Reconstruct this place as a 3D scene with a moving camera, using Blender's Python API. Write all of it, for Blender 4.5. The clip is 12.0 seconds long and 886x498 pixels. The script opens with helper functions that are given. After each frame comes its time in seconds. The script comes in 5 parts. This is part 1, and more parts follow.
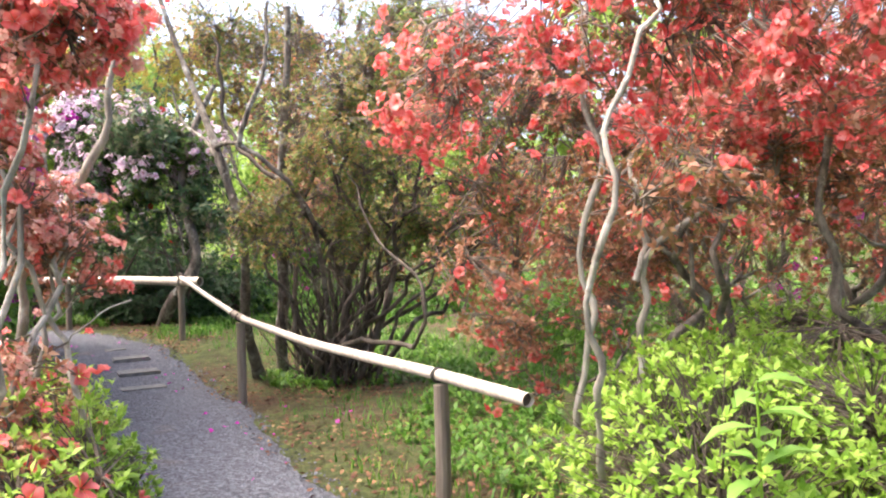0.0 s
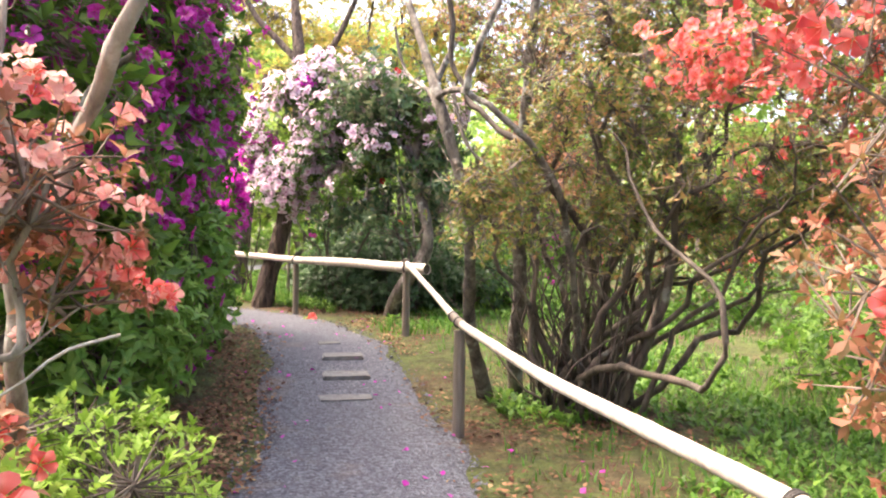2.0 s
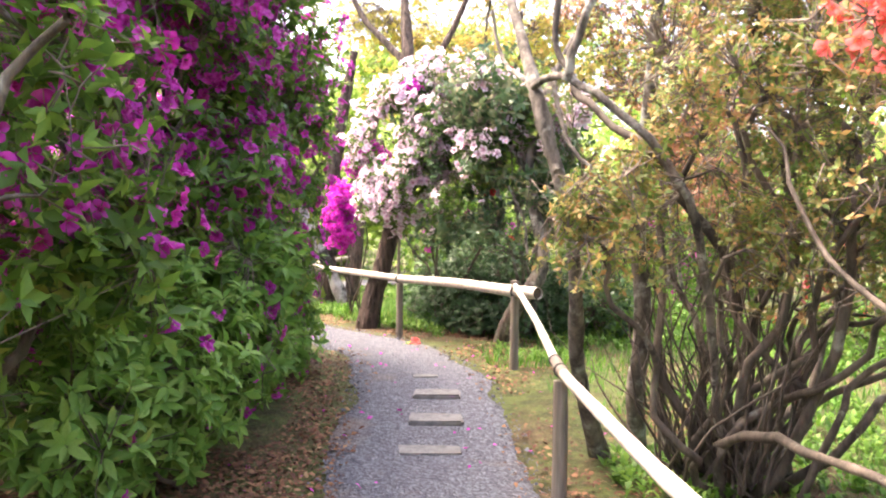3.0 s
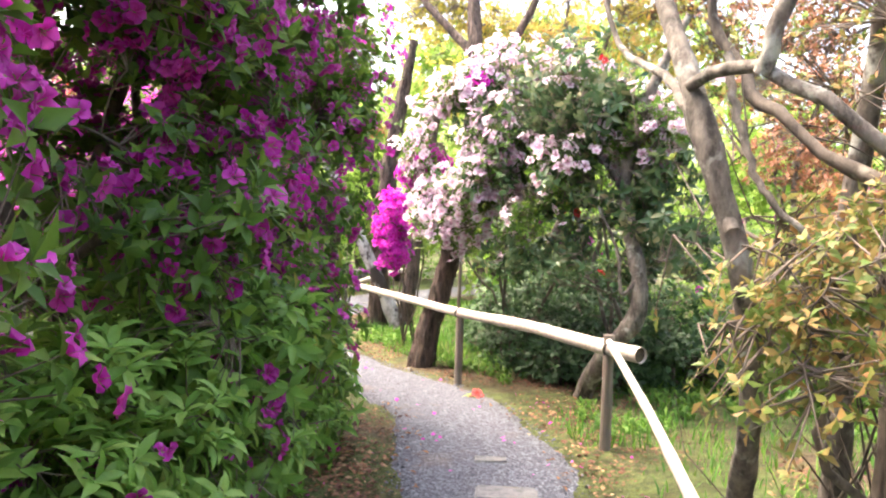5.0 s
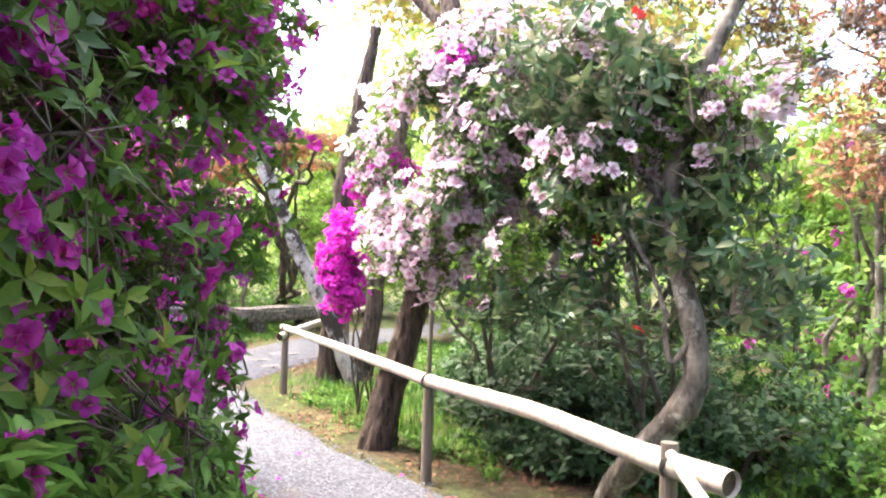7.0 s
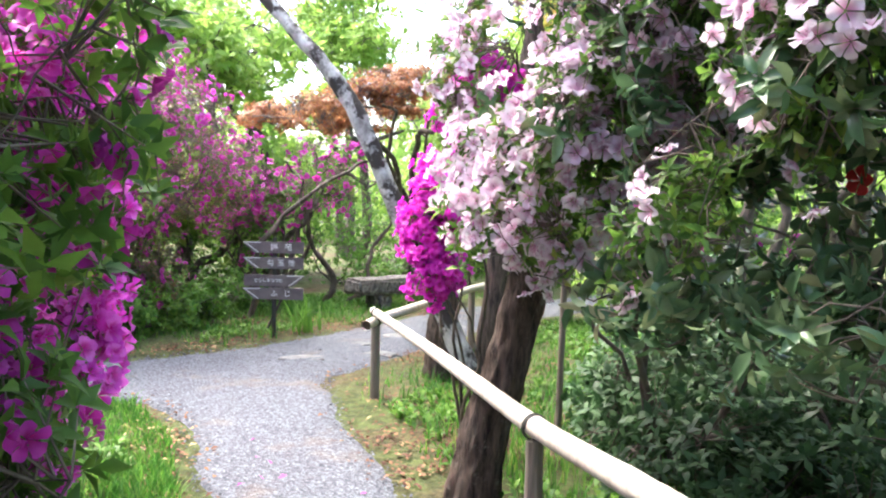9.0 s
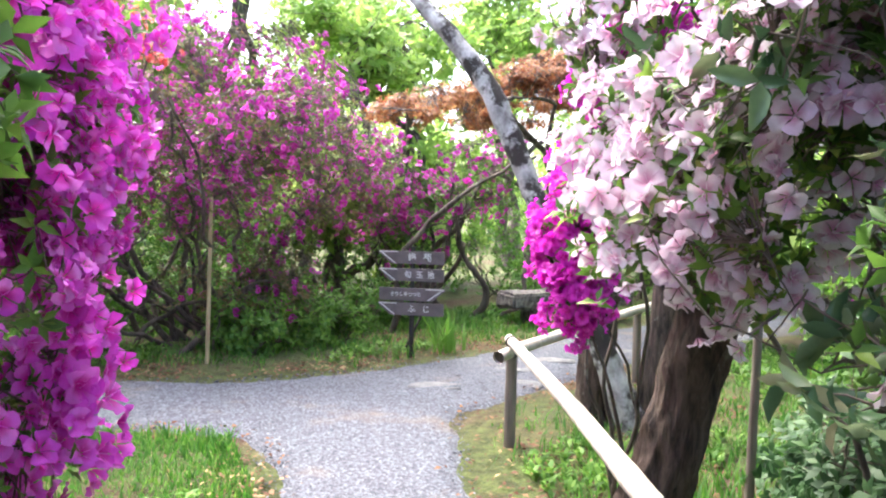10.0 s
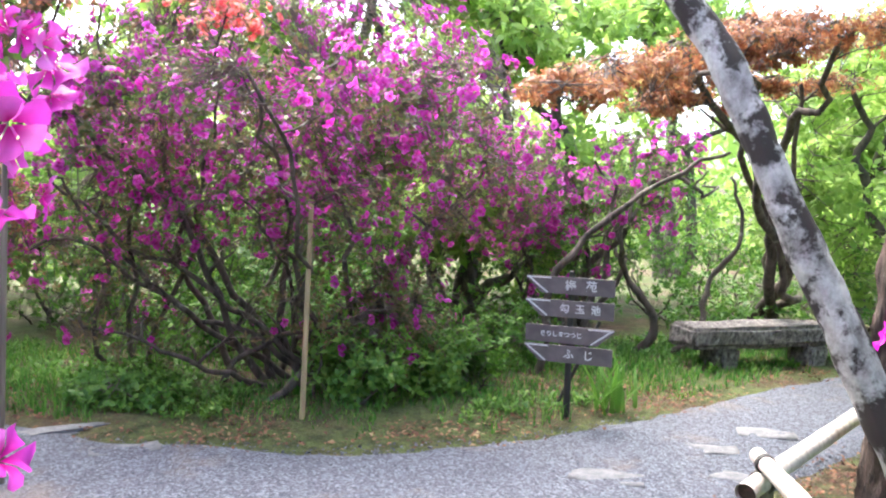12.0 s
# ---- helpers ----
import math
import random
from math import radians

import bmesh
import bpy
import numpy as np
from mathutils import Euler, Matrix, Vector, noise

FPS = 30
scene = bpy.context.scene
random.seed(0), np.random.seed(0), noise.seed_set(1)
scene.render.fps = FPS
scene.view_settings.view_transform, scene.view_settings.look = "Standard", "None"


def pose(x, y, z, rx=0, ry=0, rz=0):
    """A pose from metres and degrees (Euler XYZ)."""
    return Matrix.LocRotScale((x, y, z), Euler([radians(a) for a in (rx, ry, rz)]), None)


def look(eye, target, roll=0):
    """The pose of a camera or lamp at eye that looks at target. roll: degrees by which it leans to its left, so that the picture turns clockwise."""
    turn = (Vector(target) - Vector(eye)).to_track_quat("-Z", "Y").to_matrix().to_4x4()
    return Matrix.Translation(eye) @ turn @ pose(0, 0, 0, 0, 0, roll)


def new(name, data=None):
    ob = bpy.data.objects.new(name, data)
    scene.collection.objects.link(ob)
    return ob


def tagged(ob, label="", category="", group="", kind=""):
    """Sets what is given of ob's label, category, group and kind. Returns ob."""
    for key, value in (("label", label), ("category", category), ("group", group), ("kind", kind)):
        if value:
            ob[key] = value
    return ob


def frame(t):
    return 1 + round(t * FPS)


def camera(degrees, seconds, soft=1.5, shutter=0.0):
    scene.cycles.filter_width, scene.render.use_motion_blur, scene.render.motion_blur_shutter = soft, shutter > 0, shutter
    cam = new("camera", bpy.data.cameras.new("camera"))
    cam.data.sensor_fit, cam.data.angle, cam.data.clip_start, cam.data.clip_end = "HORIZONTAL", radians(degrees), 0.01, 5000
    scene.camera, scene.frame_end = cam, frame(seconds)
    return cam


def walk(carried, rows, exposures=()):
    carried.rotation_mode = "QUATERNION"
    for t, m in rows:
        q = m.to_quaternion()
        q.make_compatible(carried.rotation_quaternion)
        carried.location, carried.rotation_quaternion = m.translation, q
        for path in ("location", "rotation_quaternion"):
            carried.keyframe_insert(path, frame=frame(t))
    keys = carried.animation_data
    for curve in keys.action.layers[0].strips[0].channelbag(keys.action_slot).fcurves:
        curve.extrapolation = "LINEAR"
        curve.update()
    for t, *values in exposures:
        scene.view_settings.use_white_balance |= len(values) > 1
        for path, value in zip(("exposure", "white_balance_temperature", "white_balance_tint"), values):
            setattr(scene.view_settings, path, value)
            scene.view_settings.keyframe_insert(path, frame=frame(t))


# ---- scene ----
cam = camera(56.9, 12.0, soft=2.1)
PATH = [
    (0, (1.566, -0.302, 1.177), (1.141, 1.652, 1.137), -1.2),
    (0.5, (1.435, 0.06, 1.181), (0.887, 1.982, 1.102), -0.5),
    (1, (1.372, 0.451, 1.151), (0.637, 2.309, 1.071), 0.3),
    (1.5, (1.214, 0.815, 1.131), (0.344, 2.614, 1.062), 0.7),
    (2, (1.007, 1.205, 1.147), (0.015, 2.94, 1.08), 0.9),
    (2.5, (0.932, 1.687, 1.203), (-0.235, 3.31, 1.131), 0.7),
    (3, (0.712, 2.045, 1.195), (-0.552, 3.594, 1.149), 0.9),
    (3.2, (0.594, 2.19, 1.243), (-0.7, 3.714, 1.182), 1.0),
    (4.8, (-0.148, 2.957, 1.448), (-1.529, 4.402, 1.368), 2.0),
    (5, (-0.221, 3.069, 1.444), (-1.598, 4.518, 1.379), 2.0),
    (5.5, (-0.452, 3.386, 1.467), (-1.817, 4.848, 1.423), 2.0),
    (6, (-0.843, 3.698, 1.471), (-2.165, 5.199, 1.458), 2.1),
    (6.5, (-1.16, 4.091, 1.457), (-2.479, 5.594, 1.474), 2.0),
    (6.7, (-1.278, 4.264, 1.467), (-2.606, 5.76, 1.482), 2.0),
    (8.3, (-2.24, 5.483, 1.47), (-3.697, 6.851, 1.39), 0.5),
    (8.5, (-2.336, 5.633, 1.471), (-3.833, 6.956, 1.382), 0.1),
    (9, (-2.625, 6.071, 1.461), (-4.237, 7.251, 1.358), 1.4),
    (9.5, (-2.953, 6.48, 1.468), (-4.679, 7.485, 1.358), 1.4),
    (10, (-3.403, 6.79, 1.459), (-5.228, 7.603, 1.36), 1.3),
    (10.5, (-3.795, 6.982, 1.478), (-5.711, 7.548, 1.384), 0.7),
    (11, (-4.195, 7.065, 1.512), (-6.169, 7.368, 1.406), 1.1),
    (11.5, (-4.669, 7.119, 1.551), (-6.647, 7.393, 1.435), 1.6),
    (12, (-5.082, 7.266, 1.547), (-7.012, 7.776, 1.432), 2.0),
]
EXPOSURES = [(0.0, 2.5, 7000, 14), (2.0, 2.92, 7600, 16), (3.0, 3.34, 7650, 18), (5.0, 3.3, 7500, 13), (6.5, 3.36, 7100, 13), (8.5, 2.97, 6450, 7), (10.5, 2.98, 6350, 9), (12.0, 3.05, 6250, 8)]
walk(cam, [(t, look(eye, target, roll)) for t, eye, target, roll in PATH], EXPOSURES)

# ---- sky, sun ----
world = bpy.data.worlds.new("sky")
scene.world = world
world.use_nodes = True
wn, wl = world.node_tree.nodes, world.node_tree.links
sky = wn.new("ShaderNodeTexSky")
sky.sky_type = "NISHITA"
sky.sun_disc = False
SUN_EL, SUN_AZ = radians(60), radians(255)
sky.sun_elevation, sky.sun_rotation = SUN_EL, SUN_AZ
sky.dust_density, sky.air_density = 6.0, 0.8
wn["Background"].inputs["Strength"].default_value = 0.15
wl.new(sky.outputs["Color"], wn["Background"].inputs["Color"])
sun_data = bpy.data.lights.new("sun", "SUN")
sun_data.energy, sun_data.angle, sun_data.color = 0.7, radians(28), (1.0, 0.96, 0.9)
sun = new("sun", sun_data)
sun_from = Vector((math.cos(SUN_EL) * math.sin(SUN_AZ), math.cos(SUN_EL) * math.cos(SUN_AZ), math.sin(SUN_EL)))
sun.matrix_world = look(sun_from * 40, (0, 0, 0))


# ---- materials ----
def mat(name):
    m = bpy.data.materials.new(name)
    m.use_nodes = True
    nt = m.node_tree
    return m, nt.nodes, nt.links, nt.nodes["Principled BSDF"]


def ramp(nodes, stops):
    r = nodes.new("ShaderNodeValToRGB")
    el = r.color_ramp.elements
    while len(el) < len(stops):
        el.new(0.5)
    for e, (p, c) in zip(el, stops):
        e.position, e.color = p, (*c, 1)
    return r


def noise_tex(nodes, links, scale, detail=5, rough=0.6, coord="Object", stretch=None):
    tc = nodes.new("ShaderNodeTexCoord")
    n = nodes.new("ShaderNodeTexNoise")
    n.inputs["Scale"].default_value, n.inputs["Detail"].default_value, n.inputs["Roughness"].default_value = scale, detail, rough
    if stretch:
        mp = nodes.new("ShaderNodeMapping")
        mp.inputs["Scale"].default_value = stretch
        links.new(tc.outputs[coord], mp.inputs["Vector"])
        links.new(mp.outputs["Vector"], n.inputs["Vector"])
    else:
        links.new(tc.outputs[coord], n.inputs["Vector"])
    return n


def mix_colour(nodes, links, fac, a, b, blend="MIX"):
    m = nodes.new("ShaderNodeMix")
    m.data_type, m.blend_type = "RGBA", blend
    for sock, v in ((m.inputs["Factor"], fac), (m.inputs["A"], a), (m.inputs["B"], b)):
        if isinstance(v, (int, float)):
            sock.default_value = v
        elif isinstance(v, tuple):
            sock.default_value = (*v, 1)
        else:
            links.new(v, sock)
    return m.outputs["Result"]


def bump(nodes, links, bsdf, height, strength, distance):
    b = nodes.new("ShaderNodeBump")
    b.inputs["Strength"].default_value, b.inputs["Distance"].default_value = strength, distance
    links.new(height, b.inputs["Height"])
    links.new(b.outputs["Normal"], bsdf.inputs["Normal"])


def plant_mat(name, stops, throat=None, rough=0.5, through_light=0.42, single=False, patch=0.9):
    """Thin leaf or petal: colour varies from piece to piece and in patches; light shines through."""
    m, n, l, p = mat(name)
    if single:
        rnd = n.new("ShaderNodeObjectInfo").outputs["Random"]
    else:
        rnd = n.new("ShaderNodeNewGeometry").outputs["Random Per Island"]
    big = noise_tex(n, l, patch, 2, coord="Object")
    add = n.new("ShaderNodeMath")
    add.operation = "MULTIPLY_ADD"
    l.new(big.outputs["Fac"], add.inputs[0])
    add.inputs[1].default_value = 0.9
    sub = n.new("ShaderNodeMath")
    sub.operation = "MULTIPLY_ADD"
    l.new(rnd, sub.inputs[0])
    sub.inputs[1].default_value, sub.inputs[2].default_value = 0.75, -0.32
    l.new(sub.outputs[0], add.inputs[2])
    r = ramp(n, stops)
    l.new(add.outputs[0], r.inputs["Fac"])
    col = r.outputs["Color"]
    at = n.new("ShaderNodeAttribute")
    at.attribute_name = "tone"
    if throat:
        tr = ramp(n, [(0.15, (1, 1, 1)), (0.62, (0, 0, 0))])
        l.new(at.outputs["Fac"], tr.inputs["Fac"])
        col = mix_colour(n, l, tr.outputs["Color"], col, throat)
    fine = noise_tex(n, l, 90, 3)
    col = mix_colour(n, l, fine.outputs["Fac"], col, mix_colour(n, l, 1.0, col, (0.72, 0.72, 0.7), "MULTIPLY"))
    l.new(col, p.inputs["Base Color"])
    p.inputs["Roughness"].default_value = rough
    p.inputs["Specular IOR Level"].default_value = 0.35
    t = n.new("ShaderNodeBsdfTranslucent")
    l.new(col, t.inputs["Color"])
    mx = n.new("ShaderNodeMixShader")
    mx.inputs["Fac"].default_value = through_light
    l.new(p.outputs[0], mx.inputs[1])
    l.new(t.outputs[0], mx.inputs[2])
    l.new(mx.outputs[0], n["Material Output"].inputs["Surface"])
    return m


def bark_mat(name, dark, light, lichen=None, lichen_at=0.62, scale=14.0, stretch=(1, 1, 0.3), depth=0.012, edge=0.06):
    m, n, l, p = mat(name)
    a = noise_tex(n, l, scale, 8, 0.7, stretch=stretch)
    r = ramp(n, [(0.36, dark), (0.62, light)])
    l.new(a.outputs["Fac"], r.inputs["Fac"])
    col = r.outputs["Color"]
    if lichen:
        b = noise_tex(n, l, scale * 0.5, 6, 0.65)
        f = ramp(n, [(lichen_at - edge, (0, 0, 0)), (lichen_at + edge, (1, 1, 1))])
        l.new(b.outputs["Fac"], f.inputs["Fac"])
        col = mix_colour(n, l, f.outputs["Color"], col, lichen)
    l.new(col, p.inputs["Base Color"])
    p.inputs["Roughness"].default_value = 0.9
    bump(n, l, p, a.outputs["Fac"], 0.9, depth)
    return m


AZALEA_GREEN = plant_mat("azalea leaf", [(0.0, (0.05, 0.12, 0.025)), (0.45, (0.10, 0.215, 0.035)), (0.8, (0.19, 0.34, 0.055)), (1.0, (0.32, 0.34, 0.07))])
FRESH_GREEN = plant_mat("clipped azalea leaf", [(0.0, (0.16, 0.32, 0.04)), (0.45, (0.29, 0.5, 0.065)), (1.0, (0.48, 0.66, 0.15))])
DARK_GREEN = plant_mat("camellia leaf", [(0.0, (0.045, 0.1, 0.05)), (0.5, (0.095, 0.175, 0.08)), (0.8, (0.2, 0.26, 0.13)), (1.0, (0.5, 0.42, 0.26))], rough=0.22, through_light=0.22)
OLIVE = plant_mat("fading azalea leaf", [(0.0, (0.09, 0.17, 0.04)), (0.35, (0.18, 0.27, 0.07)), (0.6, (0.3, 0.28, 0.095)), (0.82, (0.44, 0.27, 0.115)), (1.0, (0.54, 0.25, 0.14))])
RUST = plant_mat("bronze azalea leaf", [(0.0, (0.11, 0.14, 0.04)), (0.3, (0.25, 0.14, 0.065)), (0.65, (0.44, 0.17, 0.11)), (1.0, (0.66, 0.4, 0.27))])
YELLOW = plant_mat("young yellow leaf", [(0.0, (0.3, 0.34, 0.06)), (0.5, (0.55, 0.5, 0.12)), (0.8, (0.62, 0.42, 0.12)), (1.0, (0.68, 0.32, 0.12))], through_light=0.5)
MAPLE = plant_mat("copper maple leaf", [(0.0, (0.24, 0.08, 0.045)), (0.5, (0.43, 0.17, 0.08)), (1.0, (0.55, 0.34, 0.14))], through_light=0.45)
TREE_GREEN = plant_mat("tree leaf", [(0.0, (0.15, 0.28, 0.05)), (0.5, (0.32, 0.51, 0.1)), (1.0, (0.52, 0.68, 0.2))], through_light=0.55, patch=0.4)
# bush green with the deep shade under the camellia put into the colour
SHADED_GREEN = plant_mat("shrub leaf darkened for shade", [(0.0, (0.022, 0.065, 0.025)), (0.5, (0.05, 0.12, 0.045)), (1.0, (0.10, 0.2, 0.07))], through_light=0.3)
FERN_GREEN = plant_mat("undergrowth leaf", [(0.0, (0.05, 0.14, 0.025)), (0.5, (0.12, 0.28, 0.04)), (1.0, (0.24, 0.42, 0.07))])
GRASS = plant_mat("grass blade", [(0.0, (0.035, 0.13, 0.018)), (0.5, (0.08, 0.25, 0.03)), (0.85, (0.18, 0.36, 0.055)), (1.0, (0.34, 0.34, 0.11))], patch=1.6)
PURPLE = plant_mat("purple petal", [(0.0, (0.42, 0.015, 0.3)), (0.5, (0.57, 0.04, 0.43)), (1.0, (0.74, 0.12, 0.6))], throat=(0.38, 0.005, 0.2))
MAGENTA = plant_mat("magenta petal", [(0.0, (0.62, 0.015, 0.5)), (0.5, (0.78, 0.03, 0.64)), (1.0, (0.86, 0.10, 0.74))], throat=(0.5, 0.0, 0.26))
ORCHID = plant_mat("bright purple petal", [(0.0, (0.74, 0.05, 0.64)), (0.5, (0.87, 0.11, 0.79)), (1.0, (0.94, 0.34, 0.9))], throat=(0.66, 0.01, 0.36))
PALE_PINK = plant_mat("pale pink petal", [(0.0, (0.76, 0.53, 0.73)), (0.45, (0.88, 0.73, 0.87)), (1.0, (0.93, 0.87, 0.92))], throat=(0.66, 0.3, 0.5))
RED = plant_mat("red petal", [(0.0, (0.76, 0.065, 0.075)), (0.4, (0.88, 0.13, 0.14)), (0.7, (0.92, 0.29, 0.28)), (1.0, (0.94, 0.55, 0.5))], throat=(0.72, 0.09, 0.06))
CORAL = plant_mat("fading coral petal", [(0.0, (0.7, 0.15, 0.14)), (0.45, (0.86, 0.38, 0.35)), (1.0, (0.93, 0.68, 0.6))])
BRONZE_GREEN = plant_mat("bronze-tinged azalea leaf", [(0.0, (0.06, 0.11, 0.03)), (0.4, (0.13, 0.165, 0.05)), (0.75, (0.24, 0.17, 0.085)), (1.0, (0.36, 0.21, 0.14))])
CRIMSON = plant_mat("camellia petal", [(0.0, (0.4, 0.01, 0.015)), (1.0, (0.6, 0.03, 0.03))])
LITTER = plant_mat("fallen leaf", [(0.0, (0.05, 0.022, 0.014)), (0.45, (0.15, 0.065, 0.038)), (0.8, (0.27, 0.145, 0.075)), (1.0, (0.44, 0.33, 0.17))], rough=0.8, through_light=0.05)

BARK = bark_mat("azalea bark", (0.026, 0.02, 0.016), (0.125, 0.1, 0.08), (0.26, 0.26, 0.22), 0.66)
BARK_GREY = bark_mat("pale grey bark", (0.028, 0.023, 0.019), (0.2, 0.172, 0.145), (0.36, 0.36, 0.32), 0.6, scale=17, stretch=(1, 1, 0.45), depth=0.02)
BARK_BROWN = bark_mat("furrowed brown bark", (0.018, 0.012, 0.01), (0.17, 0.12, 0.095), (0.26, 0.24, 0.2), 0.68, scale=34, stretch=(1, 1, 0.16), depth=0.07)
BLEACHED = bark_mat("bleached bare wood", (0.13, 0.115, 0.095), (0.36, 0.335, 0.295), (0.5, 0.48, 0.44), 0.6)
BARK_WHITE = bark_mat("blotched white bark", (0.16, 0.15, 0.14), (0.5, 0.49, 0.47), (0.035, 0.028, 0.024), 0.5, scale=9, stretch=(1, 1, 0.8), depth=0.006, edge=0.03)
TWIG = bark_mat("twig bark", (0.06, 0.045, 0.035), (0.2, 0.16, 0.13))
STONE = bark_mat("mossy bench stone", (0.03, 0.026, 0.024), (0.27, 0.24, 0.22), (0.34, 0.33, 0.29), 0.6, scale=26, stretch=(1, 1, 0.8), depth=0.03)
TREAD = bark_mat("pale step stone", (0.11, 0.11, 0.11), (0.22, 0.22, 0.215), (0.13, 0.115, 0.1), 0.6, scale=18, stretch=(1, 1, 1))
SLAB = bark_mat("step stone", (0.11, 0.111, 0.115), (0.2, 0.2, 0.205), (0.13, 0.12, 0.105), 0.68, scale=18, stretch=(1, 1, 1))


def wood_mat(name, dark, light, scale, stretch, rough=0.6, depth=0.004):
    m, n, l, p = mat(name)
    a = noise_tex(n, l, scale, 6, 0.6, stretch=stretch)
    r = ramp(n, [(0.32, dark), (0.72, light)])
    l.new(a.outputs["Fac"], r.inputs["Fac"])
    b = noise_tex(n, l, 5, 4)
    col = mix_colour(n, l, b.outputs["Fac"], r.outputs["Color"], mix_colour(n, l, 1.0, r.outputs["Color"], (0.7, 0.68, 0.66), "MULTIPLY"))
    l.new(col, p.inputs["Base Color"])
    p.inputs["Roughness"].default_value = rough
    bump(n, l, p, a.outputs["Fac"], 0.5, depth)
    return m


RAIL_WOOD = wood_mat("weathered bare rail", (0.4, 0.35, 0.3), (0.74, 0.69, 0.62), 30, (1, 1, 1))
CUT_WOOD = wood_mat("hollow rail end", (0.03, 0.02, 0.015), (0.12, 0.08, 0.05), 60, (1, 1, 1))
POST_WOOD = wood_mat("grey post wood", (0.11, 0.09, 0.075), (0.27, 0.23, 0.19), 40, (1, 1, 0.08))
TIE = wood_mat("black tie wire", (0.015, 0.013, 0.012), (0.05, 0.045, 0.04), 80, (1, 1, 1))
BAMBOO = wood_mat("dry bamboo", (0.34, 0.25, 0.13), (0.6, 0.48, 0.29), 30, (1, 1, 0.1), 0.45)
BOARD = wood_mat("grey sign board", (0.10, 0.085, 0.085), (0.24, 0.2, 0.2), 30, (0.15, 0.15, 1))
DARK_POST = wood_mat("black sign post", (0.012, 0.012, 0.012), (0.05, 0.048, 0.045), 40, (1, 1, 0.1))
WHITE = wood_mat("white sign paint", (0.62, 0.62, 0.62), (0.86, 0.86, 0.86), 60, (1, 1, 1))


def soil_mat():
    m, n, l, p = mat("leafy soil and moss")
    a = noise_tex(n, l, 0.9, 5, 0.65)
    b = noise_tex(n, l, 45, 6, 0.75)
    soil = ramp(n, [(0.3, (0.055, 0.03, 0.02)), (0.55, (0.15, 0.09, 0.055)), (0.75, (0.31, 0.21, 0.12))])
    moss = ramp(n, [(0.3, (0.035, 0.07, 0.016)), (0.6, (0.12, 0.15, 0.035)), (0.8, (0.26, 0.23, 0.08))])
    l.new(b.outputs["Fac"], soil.inputs["Fac"])
    l.new(b.outputs["Fac"], moss.inputs["Fac"])
    f = ramp(n, [(0.34, (0, 0, 0)), (0.52, (1, 1, 1))])
    l.new(a.outputs["Fac"], f.inputs["Fac"])
    c = noise_tex(n, l, 9, 4, 0.7)
    blot = ramp(n, [(0.35, (0.42, 0.36, 0.3)), (0.62, (1.0, 1.0, 1.0))])
    l.new(c.outputs["Fac"], blot.inputs["Fac"])
    ground_col = mix_colour(n, l, f.outputs["Color"], soil.outputs["Color"], moss.outputs["Color"])
    l.new(mix_colour(n, l, 1.0, ground_col, blot.outputs["Color"], "MULTIPLY"), p.inputs["Base Color"])
    p.inputs["Roughness"].default_value = 0.95
    bump(n, l, p, b.outputs["Fac"], 1.0, 0.03)
    return m


def gravel_mat(name, single=False):
    m, n, l, p = mat(name)
    tc = n.new("ShaderNodeTexCoord")
    v = n.new("ShaderNodeTexVoronoi")
    v.inputs["Scale"].default_value = 78
    l.new(tc.outputs["Object"], v.inputs["Vector"])
    g = ramp(n, [(0.0, (0.042, 0.046, 0.058)), (0.45, (0.083, 0.09, 0.112)), (0.85, (0.132, 0.141, 0.172)), (1.0, (0.19, 0.2, 0.23))])
    sep = n.new("ShaderNodeSeparateColor")
    l.new(v.outputs["Color"], sep.inputs["Color"])
    if single:
        l.new(n.new("ShaderNodeNewGeometry").outputs["Random Per Island"], g.inputs["Fac"])
    else:
        l.new(sep.outputs["Red"], g.inputs["Fac"])
    a = noise_tex(n, l, 1.6, 5, 0.6)
    f = ramp(n, [(0.56, (0, 0, 0)), (0.75, (0.6, 0.6, 0.6))])
    l.new(a.outputs["Fac"], f.inputs["Fac"])
    l.new(mix_colour(n, l, f.outputs["Color"], g.outputs["Color"], (0.2, 0.14, 0.10)), p.inputs["Base Color"])
    p.inputs["Roughness"].default_value = 0.9
    if not single:
        bump(n, l, p, v.outputs["Distance"], 1.0, 0.012)
    return m


SOIL, GRAVEL, PEBBLE = soil_mat(), gravel_mat("crushed grey gravel"), gravel_mat("loose grey chippings", True)

# ---- mesh building ----
def mesh_of(name, verts, faces, material, tone=None, smooth=False):
    """One mesh from arrays: verts (n, 3), faces (m, 3 or 4)."""
    me = bpy.data.meshes.new(name)
    verts, faces = np.asarray(verts, np.float32), np.asarray(faces, np.int32)
    k = faces.shape[1]
    me.vertices.add(len(verts))
    me.vertices.foreach_set("co", verts.ravel())
    me.loops.add(faces.size)
    me.loops.foreach_set("vertex_index", faces.ravel())
    me.polygons.add(len(faces))
    me.polygons.foreach_set("loop_start", np.arange(0, faces.size, k, dtype=np.int32))
    me.polygons.foreach_set("loop_total", np.full(len(faces), k, np.int32))
    if smooth:
        me.polygons.foreach_set("use_smooth", np.ones(len(faces), bool))
    if tone is not None:
        me.attributes.new("tone", "FLOAT", "POINT").data.foreach_set("value", np.asarray(tone, np.float32))
    me.update(calc_edges=True)
    me.materials.append(material)
    return me


